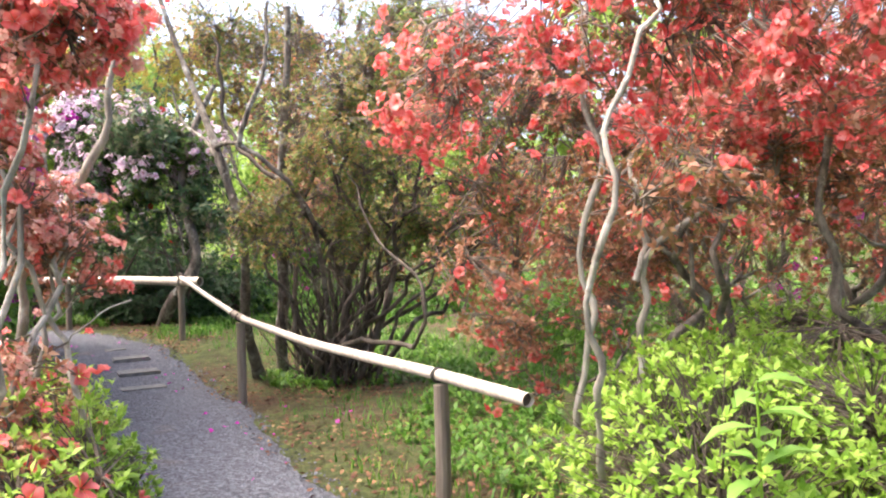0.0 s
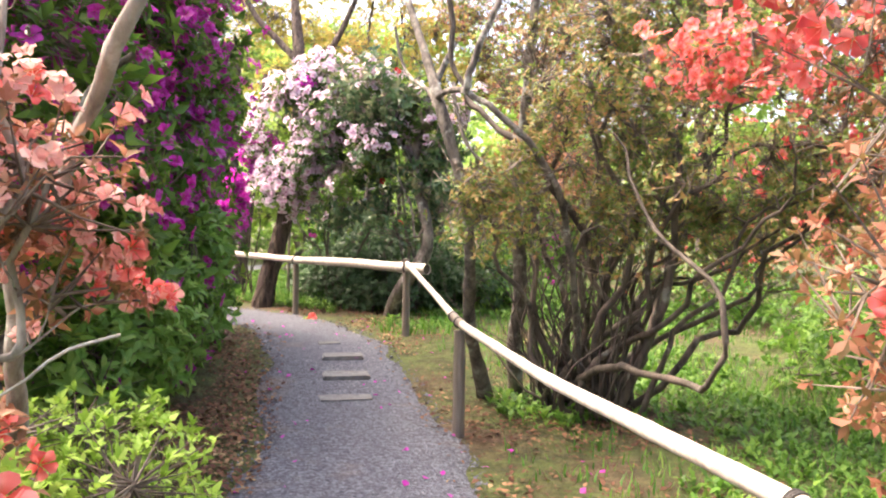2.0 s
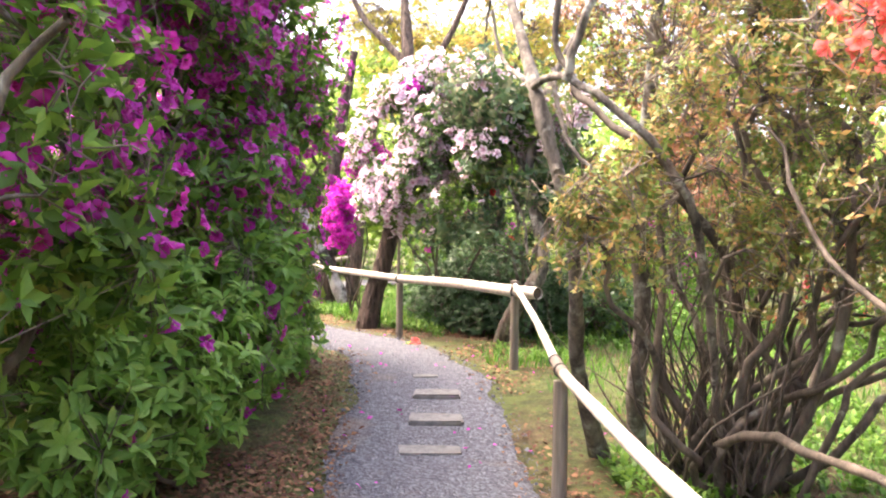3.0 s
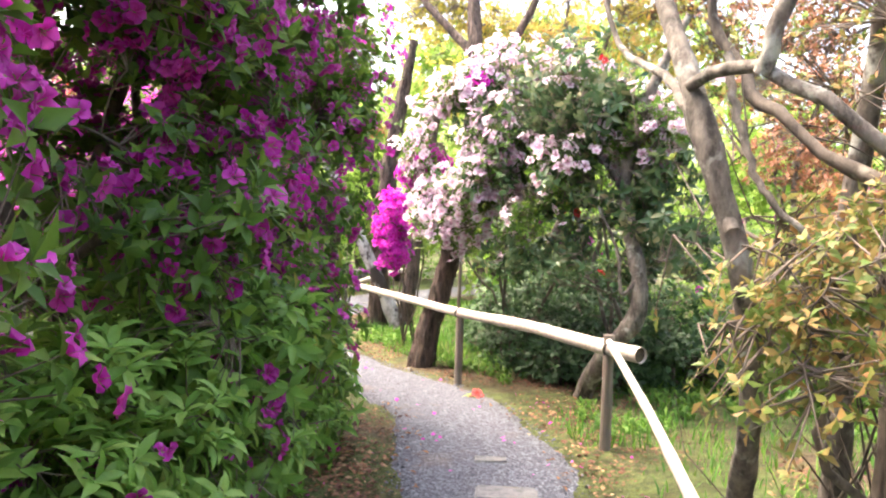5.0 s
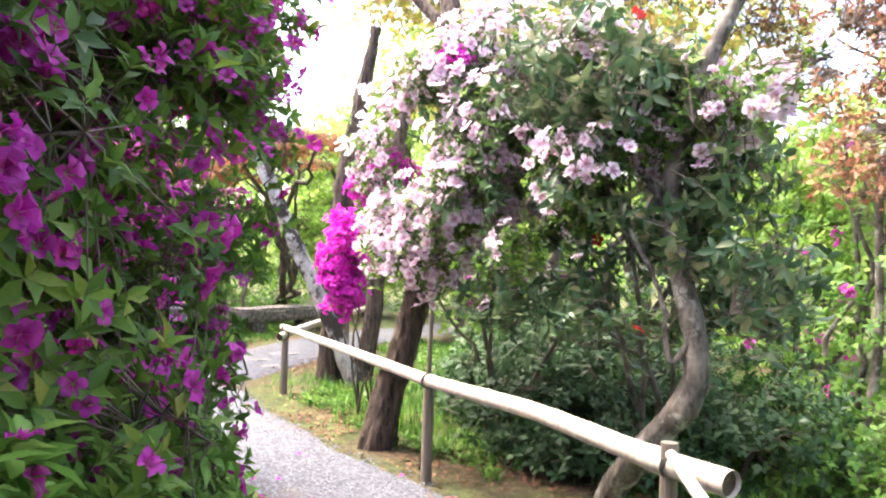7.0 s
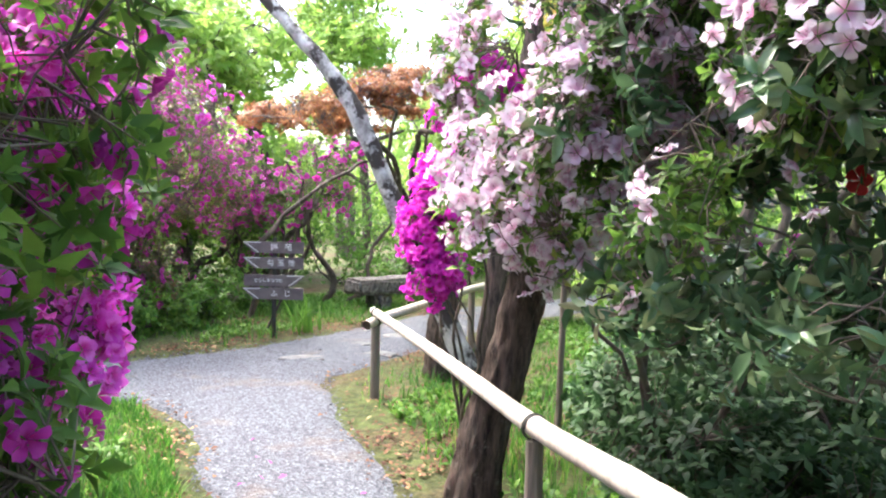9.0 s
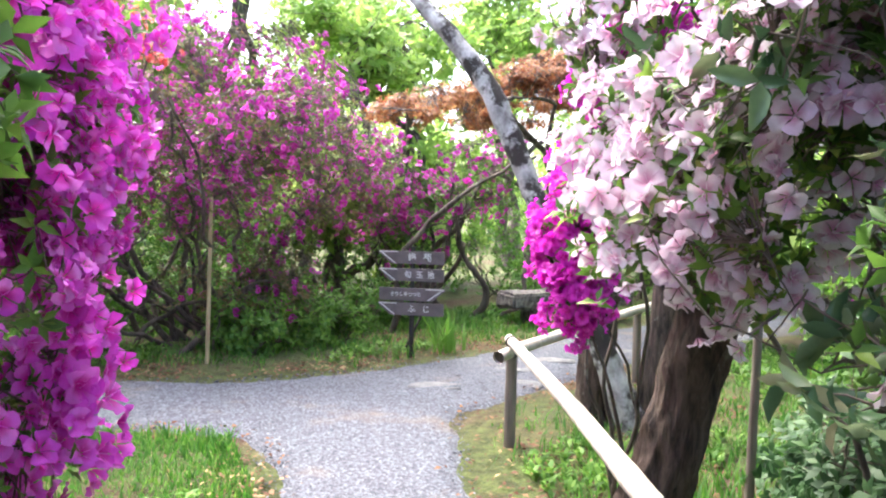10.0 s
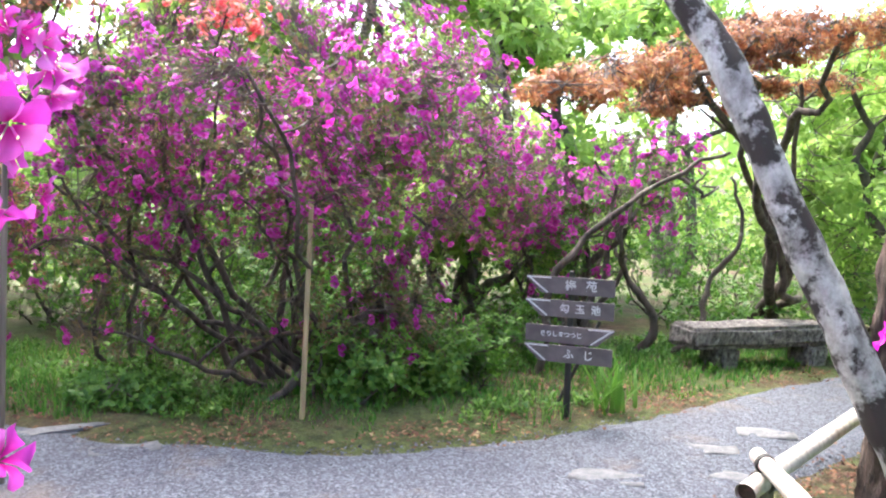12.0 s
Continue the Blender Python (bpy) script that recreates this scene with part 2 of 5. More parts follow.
def part_of(name, me, parent, label="", m=None, kind=""):
    """A mesh as one part under a thing (in world places, or at the pose m)."""
    ob = new(name, me)
    if m is not None:
        ob.matrix_basis = m
    if parent is not None:
        ob.parent = parent
        up = parent.matrix_basis if parent.parent is None else parent.parent.matrix_basis @ parent.parent.matrix_basis.inverted() @ parent.matrix_basis
        ob.matrix_parent_inverse = up.inverted()
    return tagged(ob, label, kind=kind)


def part(name, bm, material, parent, label="", smooth=False, m=None):
    """A bmesh as one part under a thing."""
    me = bpy.data.meshes.new(name)
    if smooth:
        for f in bm.faces:
            f.smooth = True
    bm.to_mesh(me)
    bm.free()
    me.materials.append(material)
    return part_of(name, me, parent, label, m)


def thing(name, at, label, category, group="", kind=""):
    ob = new(name)
    ob.empty_display_size = 0.1
    ob.matrix_basis = Matrix.Translation(at)
    return tagged(ob, label, category, group, kind)


def tubes(points, radii, sides):
    """Tapered tubes along polylines: points (n, k, 3), radii (n, k)."""
    points, radii = np.asarray(points, float), np.asarray(radii, float)
    n, k, _ = points.shape
    tang = np.gradient(points, axis=1)
    tang /= np.linalg.norm(tang, axis=2, keepdims=True) + 1e-9
    mean = tang.mean(axis=1)
    ref = np.where(np.abs(mean[:, 2:3]) > 0.75, np.array([[1.0, 0.13, 0]]), np.array([[0.1, 0.05, 1.0]]))
    u = np.cross(tang, ref[:, None, :])
    u /= np.linalg.norm(u, axis=2, keepdims=True) + 1e-9
    w = np.cross(tang, u)
    ang = np.arange(sides) * 2 * math.pi / sides
    ring = u[:, :, None, :] * np.cos(ang)[None, None, :, None] + w[:, :, None, :] * np.sin(ang)[None, None, :, None]
    verts = points[:, :, None, :] + ring * radii[:, :, None, None]
    idx = np.arange(n * k * sides).reshape(n, k, sides)
    a, b = idx[:, :-1, :], idx[:, 1:, :]
    faces = np.stack([a, np.roll(a, -1, 2), np.roll(b, -1, 2), b], axis=-1).reshape(-1, 4)
    return verts.reshape(-1, 3), faces


def wander(a, b, k, rng, wob, sag=0.0):
    """A crooked line from a to b."""
    t = np.linspace(0, 1, k)[:, None]
    p = a + (b - a) * t
    length = np.linalg.norm(b - a)
    step = rng.normal(0, 1, (k, 3)).cumsum(axis=0)
    step -= step[0] + (step[-1] - step[0]) * t
    kink = rng.normal(0, 0.22, (k, 3))
    kink[0] = kink[-1] = 0
    p = p + (step * 0.55 + kink) * wob * length / math.sqrt(k)
    p[1:-1] = (p[:-2] + p[1:-1] * 3 + p[2:]) / 5
    p[:, 2] += sag * length * np.sin(t[:, 0] * math.pi)
    return p


def frames(axis, rng, roll=None):
    """Turning matrices (n, 3, 3) whose columns are x, y and z, with z along axis."""
    z = axis / (np.linalg.norm(axis, axis=1, keepdims=True) + 1e-9)
    r = rng.normal(0, 1, z.shape)
    x = np.cross(r, z)
    x /= np.linalg.norm(x, axis=1, keepdims=True) + 1e-9
    return np.stack([x, np.cross(z, x), z], axis=2)


def scatter(shape, places, turns, sizes):
    """Copies of a shape (verts, tris, tone) as arrays."""
    v, f, tone = shape
    n, k = len(places), len(v)
    sizes = np.asarray(sizes, float)
    if sizes.ndim == 1:
        sizes = sizes[:, None]
    vv = np.einsum("nij,nkj->nki", turns, v[None] * sizes[:, None, :]) + places[:, None, :]
    ff = f[None] + (np.arange(n) * k)[:, None, None]
    return vv.reshape(-1, 3), ff.reshape(-1, f.shape[1]), np.tile(tone, n)


def leaf_shape(width, fold=0.12, droop=0.12):
    """A pointed leaf 1 long along y, folded on its midrib and bent down towards the tip."""
    v = [(0, 0, 0), (-width * 0.42, 0.32, fold), (0, 0.36, 0.02), (width * 0.42, 0.32, fold), (-width * 0.36, 0.68, fold * 0.6), (0, 0.7, -droop * 0.3), (width * 0.36, 0.68, fold * 0.6), (0, 1, -droop)]
    f = [(0, 2, 1), (0, 3, 2), (1, 2, 5), (1, 5, 4), (2, 3, 6), (2, 6, 5), (4, 5, 7), (5, 6, 7)]
    return np.array(v, float), np.array(f), np.array([0, 1, 0.4, 1, 1, 0.4, 1, 1], float)


def mid_leaf(width):
    """A lighter leaf: folded on its midrib, bent at the middle."""
    v = [(0, 0, 0), (-width * 0.5, 0.45, 0.12), (0, 0.52, 0.0), (width * 0.5, 0.45, 0.12), (0, 1, -0.12)]
    f = [(0, 2, 1), (0, 3, 2), (1, 2, 4), (2, 3, 4)]
    return np.array(v, float), np.array(f), np.array([0, 1, 0.4, 1, 1], float)


def small_leaf(width):
    v = [(0, 0, 0), (-width * 0.5, 0.5, 0.1), (0, 1, -0.08), (width * 0.5, 0.5, 0.1)]
    return np.array(v, float), np.array([(0, 3, 1), (1, 3, 2)]), np.array([0, 1, 1, 1], float)


def flower_shape(rng, fine=True, lobes=5):
    """An open five-lobed funnel, radius 1, facing z, with wavy rims."""
    v, f, tone = [], [], []
    for i in range(lobes):
        a = 2 * math.pi * i / lobes
        wave = rng.uniform(-0.16, 0.16, 6)
        wide = rng.uniform(0.88, 1.12)
        prof = [(0.05, 0.0, 0.0, 0), (0.34, -0.2, 0.2, 0.3), (0.34, 0.2, 0.2, 0.3), (0.68, -0.43 * wide, 0.32 + wave[0], 0.75), (0.66, 0.43 * wide, 0.32 + wave[1], 0.75), (0.95, -0.27 * wide, 0.27 + wave[2], 1), (0.94, 0.29 * wide, 0.27 + wave[3], 1), (1.06, 0.02, 0.2 + wave[4] * 0.7, 1), (0.6, 0, 0.19, 0.5)]
        tris = [(0, 2, 8), (0, 8, 1), (1, 8, 3), (2, 4, 8), (3, 8, 5), (4, 6, 8), (8, 6, 7), (8, 7, 5)]
        if not fine:
            prof = [(0.05, 0, 0, 0), (0.66, -0.43 * wide, 0.32 + wave[0], 0.8), (0.66, 0.43 * wide, 0.32 + wave[1], 0.8), (0.98, -0.24, 0.22 + wave[2], 1), (0.98, 0.24, 0.22 + wave[3], 1)]
            tris = [(0, 2, 1), (1, 2, 4), (1, 4, 3)]
        b = len(v)
        for r, s, z, t in prof:
            v.append((r * math.cos(a) - s * math.sin(a), r * math.sin(a) + s * math.cos(a), z))
            tone.append(t)
        f += [tuple(b + q for q in tri) for tri in tris]
    return np.array(v, float), np.array(f), np.array(tone, float)


SHAPE_RNG = np.random.default_rng(4)
FINE_FLOWERS = [flower_shape(SHAPE_RNG) for _ in range(3)]
PLAIN_FLOWER = flower_shape(SHAPE_RNG, fine=False)
ROW_LEAF, SHOOT_LEAF = mid_leaf(0.44), leaf_shape(0.4, 0.08, 0.16)
AZ_LEAF, BIG_LEAF, TINY_LEAF = mid_leaf(0.42), leaf_shape(0.46, 0.1, 0.2), small_leaf(0.42)


def smooth01(a, b, x):
    t = np.clip((x - a) / (b - a), 0, 1)
    return t * t * (3 - 2 * t)


def ground_z(x, y):
    """Height of the ground: the path climbs a little at the steps."""
    s = -0.6 * np.asarray(x, float) + 0.8 * np.asarray(y, float)
    return 0.13 * smooth01(5.0, 7.6, s)


# the strip of open walkway, kept clear of branches
WALKWAY = np.array([(1.75, -3), (1.6, -0.5), (1.2, 0.9), (0.6, 2.2), (-0.2, 3.0), (-1.2, 4.2), (-2.3, 5.6), (-3.4, 6.8), (-4.7, 7.15), (-5.2, 7.35)])


def line_distance(p, line):
    d = np.full(len(p), 1e9)
    for a, b in zip(line[:-1], line[1:]):
        ab = b - a
        t = np.clip(((p - a) @ ab) / (ab @ ab), 0, 1)
        d = np.minimum(d, np.linalg.norm(p - (a + t[:, None] * ab), axis=1))
    return d


def sample_crown(lobes, n, rng, shell, gap, gap_size, even=0.75):
    """Points in a crown of lobes, towards its skin, with irregular gaps."""
    vol = np.array([l[3] * l[4] * l[5] for l in lobes]) ** even
    out = []
    count = 0
    for _ in range(12):
        k = rng.choice(len(lobes), size=n, p=vol / vol.sum())
        d = rng.normal(0, 1, (n, 3))
        d /= np.linalg.norm(d, axis=1, keepdims=True)
        r = rng.uniform(0, 1, n) ** shell
        L = np.array(lobes)[k]
        p = L[:, :3] + d * L[:, 3:6] * (r * rng.uniform(0.86, 1.12, n))[:, None]
        keep = np.array([noise.noise(Vector(q) * gap_size) for q in p]) > gap
        keep &= ~((line_distance(p[:, :2], WALKWAY) < 0.42) & (p[:, 2] < 2.3))
        keep &= p[:, 2] > ground_z(p[:, 0], p[:, 1]) + 0.06
        out.append(p[keep])
        count += keep.sum()
        if count >= n:
            break
    return np.concatenate(out)[:n]


def grow(name, at, label, category, stems, lobes, clusters, leaf, leaf_mat, leaf_len, per=6, flowers=(), bark=BARK, stem_r=0.03, limbs=50,
         shell=0.45, gap=-0.08, gap_size=1.6, group="", seed=1, lean=None, twig_r=0.0026, spread=62, wob=0.16, base_spread=0.12, single=None, sides=8, far=False, rise=0.55, twigs=1.0):
    """A shrub or small tree: crooked stems, limbs, twigs, leaf rosettes and flowers.
    flowers: (material, share of twig ends, flowers an end, radius, fine, test of a place or None)."""
    rng = np.random.default_rng(seed)
    x, y = at
    base = np.array([x, y, float(ground_z(x, y))])
    top = thing(name, base, label, category, group)
    lob = np.array(lobes, float)
    nodes, rad = [], []
    targets = sample_crown(lobes, stems, rng, 0.8, -1, 1) if lean is None else np.array(lean, float)
    for i, tgt in enumerate(targets):
        b = base + np.array([rng.normal(0, base_spread), rng.normal(0, base_spread), -0.04])
        pts = wander(b, tgt, 18, rng, wob * 1.25, 0.06)
        rr = np.linspace(stem_r * rng.uniform(0.75, 1.15), stem_r * 0.3, 18)
        rr[0] *= 1.35
        v, f = tubes(pts[None], rr[None], sides)
        part_of("stem", mesh_of("stem", v, f, bark, smooth=True), top)
        nodes += list(pts[5:])
        rad += list(rr[5:])
    anchors = sample_crown(lobes, limbs, rng, 0.7, -1, 1, 0.45)
    anchors = anchors[np.argsort(np.linalg.norm(anchors - base, axis=1))]
    lp, lr = [], []
    for a in anchors:
        nd = np.array(nodes)
        cost = np.linalg.norm(nd - a, axis=1) + 0.9 * np.clip(nd[:, 2] - a[2] + 0.1, 0, None)
        j = int(cost.argmin())
        r0 = min(rad[j] * 0.75, stem_r * 0.6)
        pts = wander(nd[j], a, 7, rng, wob * 1.1, 0.05)
        rr = np.linspace(r0, max(r0 * 0.3, twig_r), 7)
        lp.append(pts)
        lr.append(rr)
        nodes += list(pts[2:])
        rad += list(rr[2:])
    v, f = tubes(lp, lr, 4)
    part_of("branching", mesh_of("branching", v, f, bark, smooth=True), top, kind="stuff")
    ends = sample_crown(lobes, clusters, rng, shell, gap, gap_size)
    nd = np.array(nodes)
    near = np.concatenate([np.argpartition(((c[:, None, :] - nd[None]) ** 2).sum(2), 4, axis=1)[:, :4] for c in np.array_split(ends, max(1, len(ends) // 400))])
    near = near[np.arange(len(ends)), rng.integers(0, 4, len(ends))]
    start = nd[near]
    d = ends - start
    mid = start + d * 0.55 + rng.normal(0, 0.1, d.shape) * np.linalg.norm(d, axis=1, keepdims=True)
    if twigs < 1:
        kept = rng.uniform(0, 1, len(d)) < twigs
        start, mid, d, tip_at = start[kept], mid[kept], d[kept], ends[kept]
    else:
        tip_at = ends
    full = np.ones(len(d))
    if far:
        v, f = tubes(np.stack([start, tip_at], 1), np.stack([full * twig_r * 1.6, full * twig_r * 0.5], 1), 3)
    else:
        v, f = tubes(np.stack([start, mid, tip_at], 1), np.stack([full * twig_r * 1.6, full * twig_r, full * twig_r * 0.5], 1), 3)
    part_of("twig_growth", mesh_of("twig_growth", v, f, TWIG), top, kind="stuff")
    k = ((ends[:, None, :] - lob[None, :, :3]) ** 2 / lob[None, :, 3:6] ** 2).sum(2).argmin(1)
    out = (ends - lob[k, :3]) / lob[k, 3:6]
    out /= np.linalg.norm(out, axis=1, keepdims=True) + 1e-9
    axis = out * 0.7 + np.array([0, 0, rise]) + rng.normal(0, 0.3, ends.shape)
    F = frames(axis, rng)
    n = len(ends)
    rep = np.repeat(np.arange(n), per)
    roll = rng.uniform(0, 2 * math.pi, n)[rep] + np.tile(np.arange(per) * 2.4, n) + rng.normal(0, 0.25, n * per)
    tip = np.radians(spread) + rng.normal(0, 0.3, n * per)
    ldir = F[rep, :, 0] * (np.cos(roll) * np.sin(tip))[:, None] + F[rep, :, 1] * (np.sin(roll) * np.sin(tip))[:, None] + F[rep, :, 2] * np.cos(tip)[:, None]
    side = np.cross(ldir, F[rep, :, 2])
    side /= np.linalg.norm(side, axis=1, keepdims=True) + 1e-9
    turn = np.stack([side, ldir, np.cross(side, ldir)], axis=2)
    place = ends[rep] - F[rep, :, 2] * (rng.uniform(0, 0.5, n * per) * leaf_len)[:, None]
    size = leaf_len * rng.uniform(0.6, 1.2, n * per)
    chosen = np.zeros(n * per, bool)
    if single is not None:
        box = single
        ok = (ends[:, 0] > box[0]) & (ends[:, 0] < box[1]) & (ends[:, 1] > box[2]) & (ends[:, 1] < box[3])
        idx = np.nonzero(ok[rep])[0][:240]
        chosen[idx] = True
        me = mesh_of("leaf", leaf[0], leaf[1], leaf_mat, leaf[2])
        for i in idx:
            m = Matrix(turn[i].tolist()).to_4x4()
            m = Matrix.Translation(place[i]) @ m @ Matrix.Scale(size[i], 4)
            part_of("leaf", me, top, m=m)
    v, f, t = scatter(leaf, place[~chosen], turn[~chosen], size[~chosen])
    part_of("foliage", mesh_of("foliage", v, f, leaf_mat, t), top, kind="stuff")
    for material, share, each, radius, fine, test in flowers:
        pick = rng.uniform(0, 1, n) < share
        if test is not None:
            pick &= np.array([test(*e) for e in ends])
        i = np.repeat(np.nonzero(pick)[0], each)
        if not len(i):
            continue
        ax = out[i] * 0.9 + rng.normal(0, 0.5, (len(i), 3)) + np.array([0, 0, 0.25])
        T = frames(ax, rng)
        P = ends[i] + T[:, :, 2] * radius * 0.5 + rng.normal(0, radius * 0.75, (len(i), 3)) + out[i] * radius * 0.5
        free = line_distance(P[:, :2], WALKWAY) > 0.36
        P, T = P[free], T[free]
        S = radius * rng.uniform(0.75, 1.15, (len(P), 1)) * np.stack([rng.uniform(0.85, 1.1, len(P)), rng.uniform(0.85, 1.1, len(P)), rng.uniform(1.1, 2.1, len(P))], 1)
        lone = min(len(P), 220) if fine else 0
        if fine:
            for q in range(lone):
                sh = FINE_FLOWERS[q % 3]
                key = "flower %s %d" % (material.name, q % 3)
                me = bpy.data.meshes.get(key) or mesh_of(key, sh[0], sh[1], material, sh[2], smooth=True)
                m = Matrix.Translation(P[q]) @ Matrix(T[q].tolist()).to_4x4() @ Matrix.Diagonal((*S[q], 1))
                part_of("flower", me, top, m=m)
        if len(P) > lone:
            shape = FINE_FLOWERS[1] if fine == 2 else PLAIN_FLOWER
            v, f, t = scatter(shape, P[lone:], T[lone:], S[lone:])
            part_of("blossom", mesh_of("blossom", v, f, material, t, smooth=bool(fine)), top, kind="stuff")
    return top


# ---- ground, path ----
MAIN = np.array([(1.6, -6, 0.6), (1.5, -1, 0.6), (1.1, 0.9, 0.6), (0.3, 2.3, 0.58), (-0.3, 3.05, 0.55), (-0.7, 3.6, 0.52), (-1.35, 4.5, 0.52), (-2.1, 5.4, 0.5), (-3.2, 6.6, 0.45), (-3.95, 7.18, 0.42), (-4.8, 7.55, 0.42), (-5.8, 7.7, 0.42), (-7.0, 8.05, 0.42), (-8.4, 8.4, 0.7)])
CROSS = np.array([(-11.5, 3.0, 0.6), (-10.2, 5.2, 0.6), (-9.3, 6.6, 0.62), (-8.85, 7.8, 0.72), (-8.9, 9.0, 0.72), (-9.45, 10.3, 0.6), (-10.1, 11.5, 0.58), (-10.6, 13.0, 0.6), (-11.0, 16.0, 0.6), (-11.5, 22.0, 0.6)])


def path_depth(p):
    """How far inside the gravel a place lies, in metres (outside: minus)."""
    best = np.full(len(p), -1e9)
    for line in (MAIN, CROSS):
        for a, b in zip(line[:-1], line[1:]):
            ab = b[:2] - a[:2]
            t = np.clip(((p - a[:2]) @ ab) / (ab @ ab), 0, 1)
            best = np.maximum(best, a[2] + t * (b[2] - a[2]) - np.linalg.norm(p - (a[:2] + t[:, None] * ab), axis=1))
    return best


def edge_wave(p):
    return np.array([0.10 * noise.noise(Vector((q[0] * 1.3, q[1] * 1.3, 0))) + 0.05 * noise.noise(Vector((q[0] * 5, q[1] * 5, 3))) for q in p])


def make_ground():
    def axis(lo, hi, step):
        fine = np.arange(lo, hi + step / 2, step)
        far = np.cumsum(np.geomspace(step * 1.5, 160, 22))
        return np.concatenate([lo - far[::-1], fine, hi + far])
    xs, ys = axis(-16, 6, 0.14), axis(-4, 17, 0.14)
    X, Y = np.meshgrid(xs, ys, indexing="ij")
    p = np.stack([X.ravel(), Y.ravel()], 1)
    depth = path_depth(p)
    bumps = np.array([noise.noise(Vector((q[0] * 1.1, q[1] * 1.1, 7))) * 0.04 + noise.noise(Vector((q[0] * 4, q[1] * 4, 7))) * 0.012 for q in p])
    z = ground_z(p[:, 0], p[:, 1]) + (bumps + 0.02) * smooth01(0.0, 0.5, -depth) - 0.012 * smooth01(-0.1, 0.1, depth)
    i = np.arange(len(p)).reshape(X.shape)
    f = np.stack([i[:-1, :-1], i[1:, :-1], i[1:, 1:], i[:-1, 1:]], -1).reshape(-1, 4)
    me = mesh_of("ground", np.column_stack([p, z]), f, SOIL, smooth=True)
    tagged(new("ground", me), "brown leaf-strewn soil with patches of moss and grass", "ground", kind="structure")


def make_path():
    step = 0.06
    xs, ys = np.arange(-12, 2.6, step), np.arange(-5, 19, step)
    X, Y = np.meshgrid(xs, ys, indexing="ij")
    p = np.stack([X.ravel(), Y.ravel()], 1)
    d = path_depth(p)
    close = d > -0.45
    d[close] += edge_wave(p[close])
    z = ground_z(p[:, 0], p[:, 1]) + 0.016 * smooth01(-0.04, 0.12, d) - 0.05 * smooth01(0.03, -0.12, d)
    i = np.arange(len(p)).reshape(X.shape)
    f = np.stack([i[:-1, :-1], i[1:, :-1], i[1:, 1:], i[:-1, 1:]], -1).reshape(-1, 4)
    f = f[(d[f] > -0.16).all(1)]
    used = np.unique(f)
    remap = np.full(len(p), -1)
    remap[used] = np.arange(len(used))
    me = mesh_of("path", np.column_stack([p, z])[used], remap[f], GRAVEL, smooth=True)
    return tagged(new("path", me), "winding path of fine blue-grey crushed gravel", "path", kind="structure")


make_ground()
gravel_path = make_path()

# stone treads set flush in the slope of the path
STEP_LINE = [(-2.06, 5.36), (-2.37, 5.78), (-2.72, 6.21), (-3.1, 6.54)]


def make_steps():
    rng = np.random.default_rng(3)
    for k, (x, y) in enumerate(STEP_LINE):
        bm = bmesh.new()
        bmesh.ops.create_cube(bm, size=1.0)
        long = (0.35, 0.32, 0.31, 0.2)[k]
        bmesh.ops.scale(bm, vec=(long, (0.21, 0.21, 0.21, 0.09)[k], 0.1), verts=bm.verts)
        bmesh.ops.bevel(bm, geom=bm.edges[:], offset=0.012, segments=2, affect="EDGES")
        for v in bm.verts:
            v.co += Vector(rng.normal(0, 0.003, 3))
        st = thing("stone_step", (x, y, float(ground_z(x, y))), "flat pale stone tread sunk in the gravel path", "step", "steps in the path")
        part("tread", bm, TREAD, st, m=pose(x, y, float(ground_z(x, y)) - (0.028, 0.012, 0.012, 0.026)[k], 0, 0, 43 + rng.normal(0, 3)))


make_steps()

# ---- rails ----
POSTS = [(0.842, 2.93), (-1.065, 5.02), (-2.79, 7.21), (-4.66, 7.97), (-7.35, 8.98), (-8.55, 10.75)]


def pole(points, r0, r1, k=40, knots=6, seed=0, sides=14):
    """A slightly crooked natural pole with swollen nodes; returns verts, faces, points."""
    rng = np.random.default_rng(seed)
    pts = np.array(points, float)
    s = np.concatenate([[0], np.cumsum(np.linalg.norm(np.diff(pts, axis=0), axis=1))])
    t = np.linspace(0, s[-1], k)
    p = np.stack([np.interp(t, s, pts[:, i]) for i in range(3)], 1)
    for _ in range(5):
        p[1:-1] = (p[:-2] + p[1:-1] * 2 + p[2:]) / 4
    r = np.linspace(r0, r1, k) * (1 + rng.normal(0, 0.015, k))
    for q in np.linspace(0.08, 0.93, knots):
        j = int(q * k)
        r[j] *= 1.07
    v, f = tubes(p[None], r[None], sides)
    return v, f, p, r


def ring_tie(at, along, r, parent, seed):
    """Two or three turns of wire with a knot."""
    rng = np.random.default_rng(seed)
    z = Vector(along).normalized()
    q = z.to_track_quat("Z", "Y").to_matrix().to_4x4()
    n = 44
    a = np.linspace(0, 2 * math.pi * 2.6, n)
    pts = np.stack([np.cos(a) * (r + 0.004), np.sin(a) * (r + 0.004) - r * 0.1, np.linspace(-0.012, 0.012, n) + rng.normal(0, 0.001, n)], 1)
    v, f = tubes(pts[None], np.full((1, n), 0.0042), 5)
    part_of("tie", mesh_of("tie", v, f, TIE, smooth=True), parent, "black wire tie", m=Matrix.Translation(at) @ q)


RAIL_END = (1.25, 2.47, 0.6)


